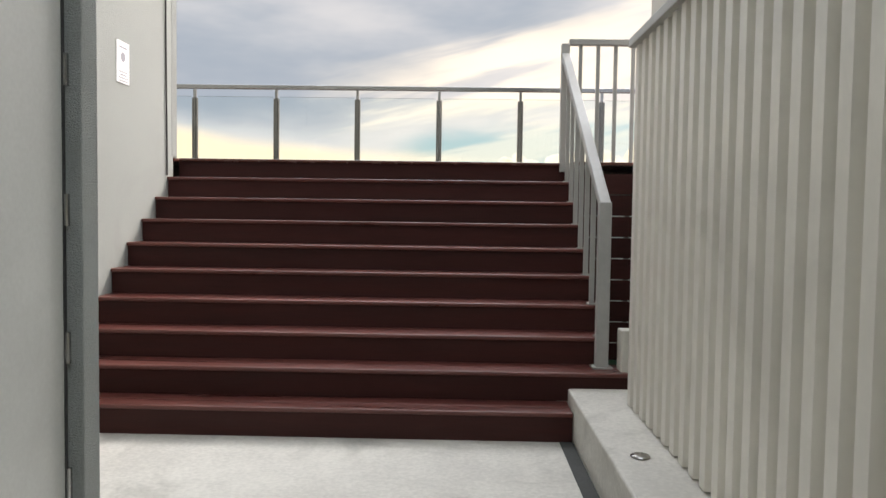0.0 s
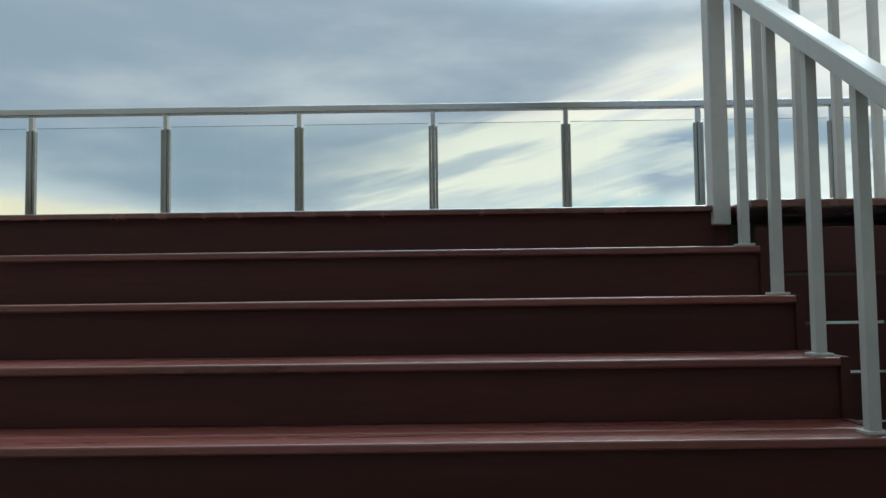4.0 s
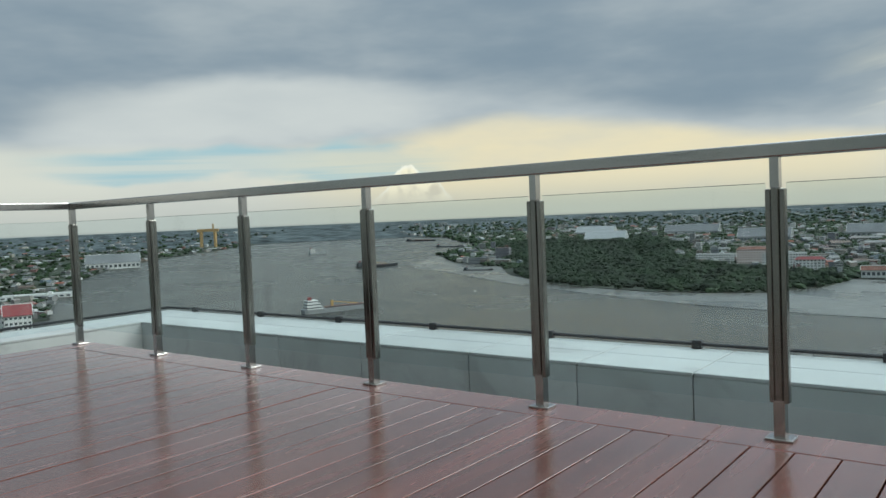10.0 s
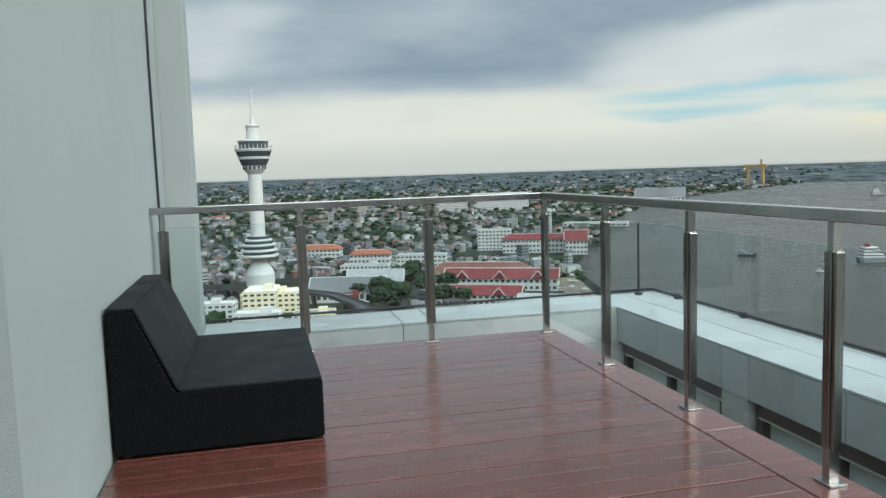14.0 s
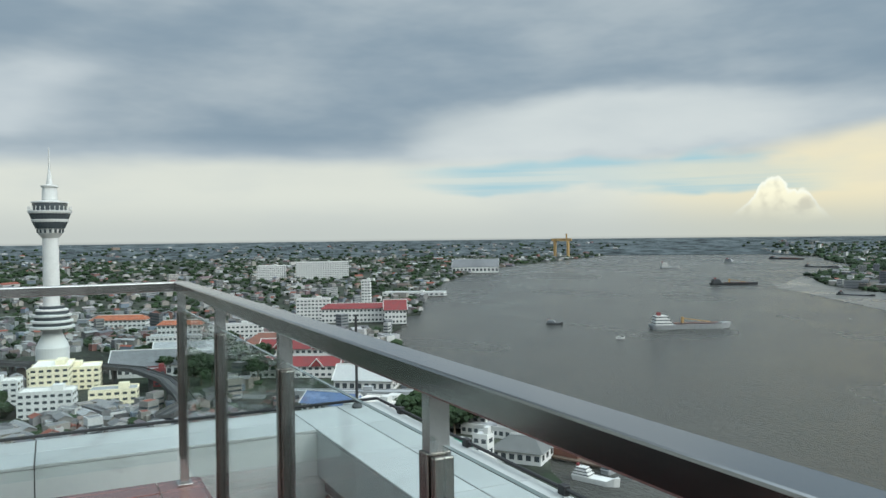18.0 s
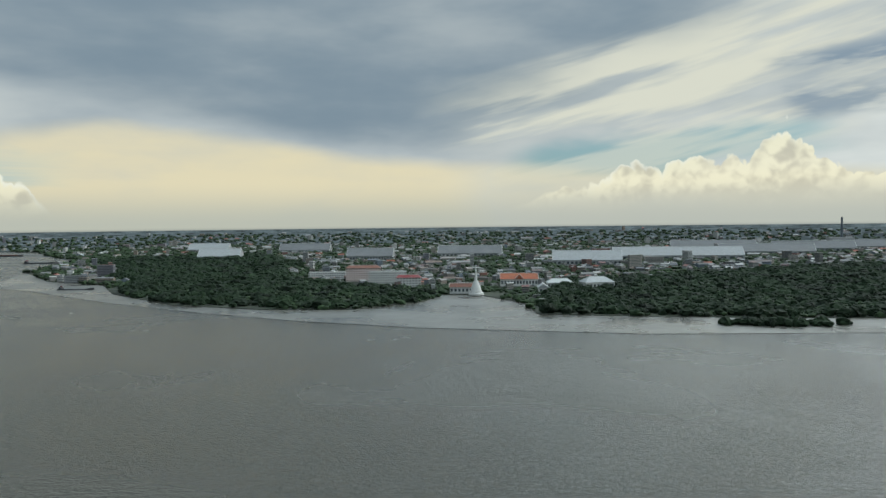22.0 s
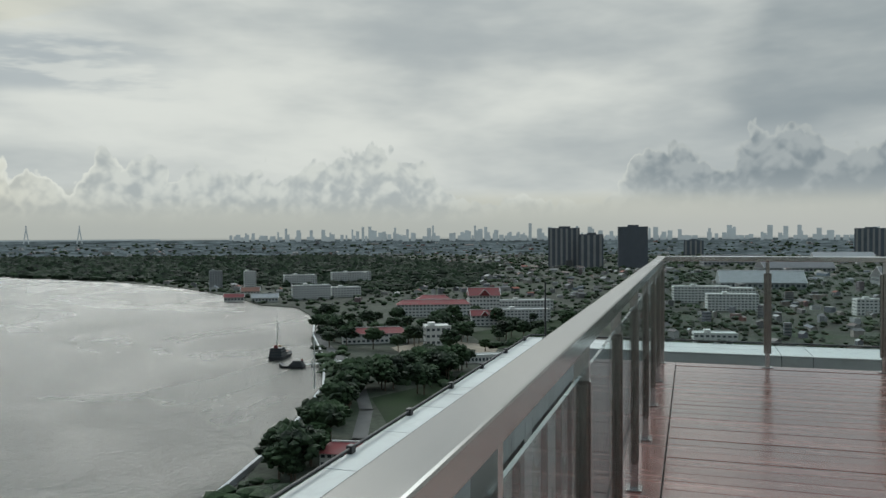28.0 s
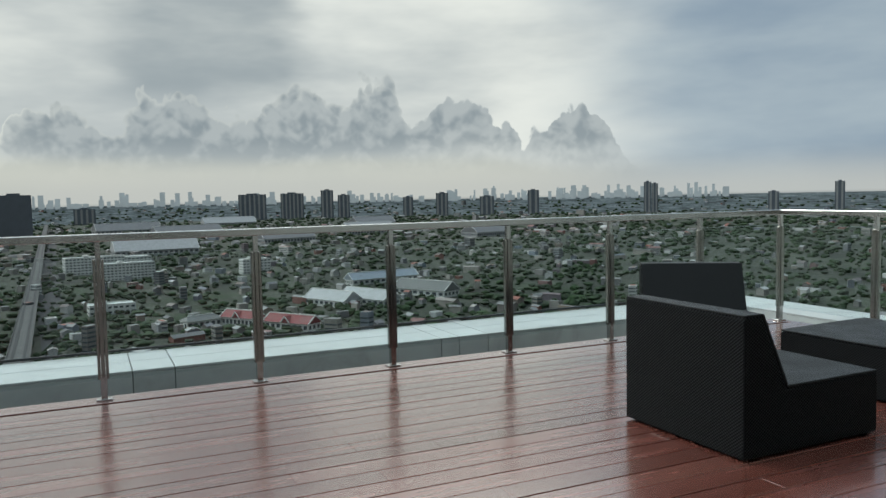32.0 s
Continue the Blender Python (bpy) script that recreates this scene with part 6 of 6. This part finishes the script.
gc = tagged(empty("shipyard_crane", -2898, 2063, G0, 40), "yellow shipyard gantry crane", "crane")
for px in (-30, 30):
    part("leg", boxed(px - 4, px + 4, -12, 12, 0, 74), M["yellow"], gc)
part("bridge", boxed(-46, 46, -7, 7, 74, 86), M["yellow"], gc)
part("jib", boxed(20, 26, -4, 4, 84, 108), M["yellow"], gc)


# ---- boats ----
def hull(bm, n, b, h, sheer=1.5):
    """A plain ship's hull, bow towards +x."""
    st = [(-0.5, 0.8), (-0.46, 1.0), (0.28, 1.0), (0.42, 0.6), (0.5, 0.04)]
    lo, hi = [], []
    for u, w in st:
        up = h + (sheer if u > 0.3 else 0.0)
        lo.append((bm.verts.new((u * n * 0.96, -w * b * 0.42, -1)), bm.verts.new((u * n * 0.96, w * b * 0.42, -1))))
        hi.append((bm.verts.new((u * n, -w * b / 2, up)), bm.verts.new((u * n, w * b / 2, up))))
    for i in range(len(st) - 1):
        bm.faces.new((lo[i][0], lo[i + 1][0], hi[i + 1][0], hi[i][0]))
        bm.faces.new((lo[i + 1][1], lo[i][1], hi[i][1], hi[i + 1][1]))
        bm.faces.new((hi[i][0], hi[i + 1][0], hi[i + 1][1], hi[i][1]))
    bm.faces.new((lo[0][1], lo[0][0], hi[0][0], hi[0][1]))
    bm.faces.new((lo[-1][0], lo[-1][1], hi[-1][1], hi[-1][0]))


def ship(name, x, y, turn, n, b, h, label, hull_mat="hull", house="white", crane=True, house_len=0.2, house_high=10.0, cargo=None):
    root = tagged(empty(name, x, y, GROUND, turn), label, "ship")
    bm = bmesh.new()
    hull(bm, n, b, h)
    part("hull", bm, M[hull_mat], root)
    a = -n * 0.46
    for k in range(3):
        part("deckhouse", boxed(a + k * 0.6, a + n * house_len * (1 - 0.12 * k), -b * 0.42 + k * 0.4, b * 0.42 - k * 0.4, h + house_high * k / 3, h + house_high * (k + 1) / 3), M[house], root)
        part("window_row", boxed(a + k * 0.6 - 0.05, a + n * house_len * (1 - 0.12 * k) + 0.05, -b * 0.42 + k * 0.4 - 0.05, b * 0.42 - k * 0.4 + 0.05, h + house_high * (k + 0.4) / 3, h + house_high * (k + 0.7) / 3), M["window"], root)
    part("funnel", boxed(a + n * 0.04, a + n * 0.08, -b * 0.12, b * 0.12, h + house_high, h + house_high * 1.35), M["redroof"], root)
    part("mast", boxed(a + n * 0.13, a + n * 0.134, -0.2, 0.2, h + house_high, h + house_high * 1.7), M["steel"], root)
    part("foremast", boxed(n * 0.40, n * 0.405, -0.25, 0.25, h, h + house_high * 1.0), M["steel"], root)
    if crane:
        bm = bmesh.new()
        box(bm, 0, n * 0.34, -0.5, 0.5, -0.5, 0.5, pose(-n * 0.10, 0, h + 6.5, 0, 8, 0))
        part("boom", bm, M["yellow"], root)
        part("crane_post", boxed(-n * 0.12, -n * 0.09, -1.2, 1.2, h, h + 8), M["yellow"], root)
        part("pipe", boxed(-n * 0.2, n * 0.36, -b * 0.36, -b * 0.28, h + 0.6, h + 1.5), M["hull_dark"], root)
        part("hatch", boxed(-n * 0.2, n * 0.34, -b * 0.2, b * 0.26, h, h + 1.4), M["brownroof"], root)
    if cargo:
        part("cargo", boxed(-n * 0.2, n * 0.30, -b * 0.4, b * 0.4, h, h + 2.2), M[cargo], root)
    return root


ship("dredger", -642, 628, 68, 92, 16, 5.0, "grey dredger with a white deckhouse and yellow boom under way")
ship("work_barge", -1131, 1225, 62, 96, 18, 4.0, "dark work barge with a crane under way", "hull_dark", "hull_dark", True, 0.18, 8)
ship("tugboat", -754, 525, 40, 20, 6, 1.6, "small dark tugboat under way", "hull_dark", "hull", False, 0.5, 3.2)
ship("motor_boat", -616, 508, 50, 9, 3, 1.0, "small white motor boat", "white", "white", False, 0.5, 2.0)
ship("river_ferry", -446, 282, 45, 20, 5, 1.2, "long white river ferry", "white", "white", False, 0.9, 2.4)
ship("cargo_ship", -1783, 1665, 70, 60, 13, 5, "white and grey cargo ship at anchor", "hull", "white", False, 0.35, 12)
ship("cargo_ship", -1924, 2107, 10, 110, 16, 4, "pale cargo ship at anchor", "white", "hull", False, 0.25, 10)
ship("barge", -2065, 2518, 5, 150, 20, 4, "dark barge moored off the mud flat", "hull_dark", "hull_dark", False, 0.1, 5, "brownroof")
ship("barge", -1541, 2020, 15, 90, 18, 3, "dark barge moored off the mud flat", "hull_dark", "hull_dark", False, 0.1, 5)
ship("barge", -826, 1168, 12, 60, 12, 2, "dark barge aground on the mud flat", "hull_dark", "hull_dark", False, 0.1, 4)
ship("barge", 1028, 2031, 150, 100, 16, 3, "dark river barge lying midstream", "hull_dark", "hull_dark", False, 0.15, 5)
ship("fishing_boat", -265, 204, 24, 22, 6, 2.2, "white fishing boat moored at the wharf", "white", "white", False, 0.35, 3.5)
ship("fishing_boat", -274, 222, 105, 18, 5, 2.0, "grey fishing boat moored at the wharf", "hull", "hull", False, 0.35, 3.0)
ship("dredging_platform", 590, 335, 10, 34, 13, 3, "dark working pontoon with a deckhouse", "hull_dark", "hull_dark", True, 0.45, 7)
ship("pontoon", 546, 301, 95, 22, 8, 2, "dark pontoon beside the working platform", "hull_dark", "hull_dark", False, 0.5, 4)
gang = tagged(empty("gangway", 564, 281, GROUND, -38), "pale gangway from the bank to the pontoon", "gangway")
part("deck", boxed(-24, 24, -1.5, 1.5, 1.8, 2.4), M["white"], gang)
for i in range(5):
    part("post", boxed(-22 + 10.5 * i, -21.6 + 10.5 * i, -1.5, 1.5, -0.5, 4.5), M["white"], gang)
flag = tagged(empty("flag_mast", 470, 242, G0), "tall white mast by the river", "mast")
part("pole", lathe([(0.5, 0), (0.3, 34)], 8), M["white"], flag)
part("yard", boxed(-5, 5, -0.2, 0.2, 24, 24.5), M["white"], flag)
flag2 = copy_thing(flag, pose(592, 340, GROUND))
bo = tagged(empty("buoy", 324, 549, GROUND), "small dark channel buoy", "buoy")
part("float", lathe([(1.4, -0.4), (1.6, 0.2), (1.2, 1.0)], 12), M["hull_dark"], bo)
part("cage", lathe([(0.7, 1.0), (0.25, 4.4)], 8), M["hull_dark"], bo)
islet_n = 60
clumps("mangrove_islet", 196 + rng.normal(0, 22, islet_n), 815 + rng.normal(0, 7, islet_n), np.full(islet_n, GROUND + 3.0), rng.uniform(4, 7, islet_n), 2, M["forest"], "small mangrove islet on the mud flat")
clumps("mangrove_islet", 900 + rng.normal(0, 30, islet_n), 1555 + rng.normal(0, 12, islet_n), np.full(islet_n, GROUND + 3.0), rng.uniform(4, 7, islet_n), 2, M["forest"], "small mangrove islet off the point")


# ---- trees that can be told apart ----
def tree(name, x, y, size, seed, label):
    rnd = np.random.default_rng(seed)
    root = tagged(empty(name, x, y, G0), label, "tree", "riverside trees")
    part("trunk", lathe([(0.55, 0), (0.4, size * 0.5), (0.22, size * 0.8)], 8), M["bark"], root)
    for k in range(3):
        a = 2.1 * k + seed
        bm = bmesh.new()
        box(bm, -0.15, 0.15, -0.15, 0.15, 0, size * 0.5, pose(0, 0, size * 0.4, 38, 0, math.degrees(a)))
        part("limb", bm, M["bark"], root)
    n = 70
    ph, cz, rr = rnd.uniform(0, 2 * math.pi, n), rnd.uniform(-0.7, 1, n), rnd.uniform(0.35, 1, n)
    w = np.sqrt(np.maximum(0, 1 - cz ** 2 * 0.8)) * size * 0.52 * rr * (1 + 0.25 * np.sin(3 * ph + seed))
    v, f = ICO[1]
    pts, faces = [], []
    for i in range(n):
        q = rnd.uniform(0.10, 0.19) * size
        c = np.array([w[i] * math.cos(ph[i]), w[i] * math.sin(ph[i]), size * 0.78 + cz[i] * size * 0.32])
        o = len(pts)
        pts += (v * rnd.uniform(0.6, 1.35, (len(v), 1)) * q * np.array([1, 1, 0.75]) + c).tolist()
        faces += [tuple(o + j for j in t) for t in f]
    ob = new("crown", mesh_of("crown", pts, faces, M["leaf"]))
    ob.parent = root
    return root


TREES = [tree("tree", 309, 170, 13, 1, "broad dark green riverside tree"), tree("tree", 331, 179, 10, 2, "dark green riverside tree"), tree("tree", 461, 206, 17, 3, "large dark green spreading tree")]
spots = []
tr = np.random.default_rng(11)
for i in range(46):
    u = tr.random()
    spots.append((282 + u * 215 + tr.normal(0, 4), 160 + u * u * 22 + u * 42 + tr.normal(0, 4)))
for i in range(44):
    spots.append((470 + tr.uniform(0, 110), 160 + tr.uniform(0, 60)))
for i in range(80):
    spots.append((640 + tr.uniform(0, 260), 120 + tr.uniform(0, 330)))
for i in range(26):
    spots.append((560 + tr.uniform(0, 200), 250 + tr.uniform(60, 200)))
for i in range(20):
    spots.append((-372 + tr.normal(0, 9), 182 + tr.normal(0, 8)))
for i in range(26):
    spots.append((-585 + tr.normal(0, 24), -75 + tr.normal(0, 14)))
for i in range(30):
    spots.append((-640 + tr.uniform(-90, 90), 110 + tr.uniform(-40, 40)))
ground_poly = NEAR_LAND
for i, (x, y) in enumerate(spots):
    if not inside(np.array([x]), np.array([y]), ground_poly)[0]:
        continue
    copy_thing(TREES[i % 3], pose(x, y, G0, 0, 0, float(tr.uniform(0, 360))))
# ---- deck boards ----
BOARD = 0.1498
deck = tagged(empty("floor_deck", 0, 0, 0), "glossy red-brown stained timber deck boards", "deck", kind="structure")
board_mesh = {}


def board(x, y0, y1, lift):
    """One deck board from y0 to y1, shared by boards of a length."""
    n = round(y1 - y0, 2)
    if n not in board_mesh:
        b = boxed(-BOARD / 2 + 0.0035, BOARD / 2 - 0.0035, 0.0006, n - 0.0006, -0.03, 0.0, 0.0014, 1)
        me = bpy.data.meshes.new("board")
        b.to_mesh(me)
        b.free()
        me.materials.append(M["deck"])
        board_mesh[n] = me
    ob = new("board", board_mesh[n])
    ob.parent = deck
    ob.location = (x, y0, lift)


lengths = random.Random(3)
for i in range(90):
    x = -5.826 + BOARD / 2 + i * BOARD
    if x + BOARD / 2 > RAIL_R - 0.10:
        break
    lift = lengths.uniform(-0.0012, 0.0012)
    if x < LEFT_WALL - 0.02:
        back = -2.84
    elif x < RIGHT_WALL + 0.1:
        back = DECK_EDGE + 0.134
    else:
        back = RAIL_BACK + 0.02
    y = -0.135
    first = True
    while y - back > 0.25:
        step = lengths.choice((1.1, 1.6, 2.0, 2.4)) if first and y - back > 2.6 else 2.4
        lo = y - step if y - step - back > 0.4 else back
        board(x, round(lo, 2), round(y, 2), lift)
        y, first = lo, False
for x0, x1, ya, yb in ((RAIL_L - 0.09, RAIL_R + 0.09, -0.131, 0.095),):
    n = 5
    for i in range(n):
        part("edge_board", boxed(x0 + (x1 - x0) * i / n + 0.002, x0 + (x1 - x0) * (i + 1) / n - 0.002, ya, yb, -0.03, 0.0005, 0.003, 1), M["deck"], deck)
for xa, xb, lo in ((RAIL_L - 0.09, -5.830, -2.84), (RAIL_R - 0.10, RAIL_R + 0.09, RAIL_BACK - 0.06)):
    part("edge_board", boxed(xa, xb, lo, -0.135, -0.03, 0.0005, 0.003, 1), M["deck"], deck)
part("edge_board", boxed(RIGHT_WALL + 0.15, RAIL_R - 0.104, RAIL_BACK - 0.08, RAIL_BACK + 0.016, -0.03, 0.0005, 0.003, 1), M["deck"], deck)
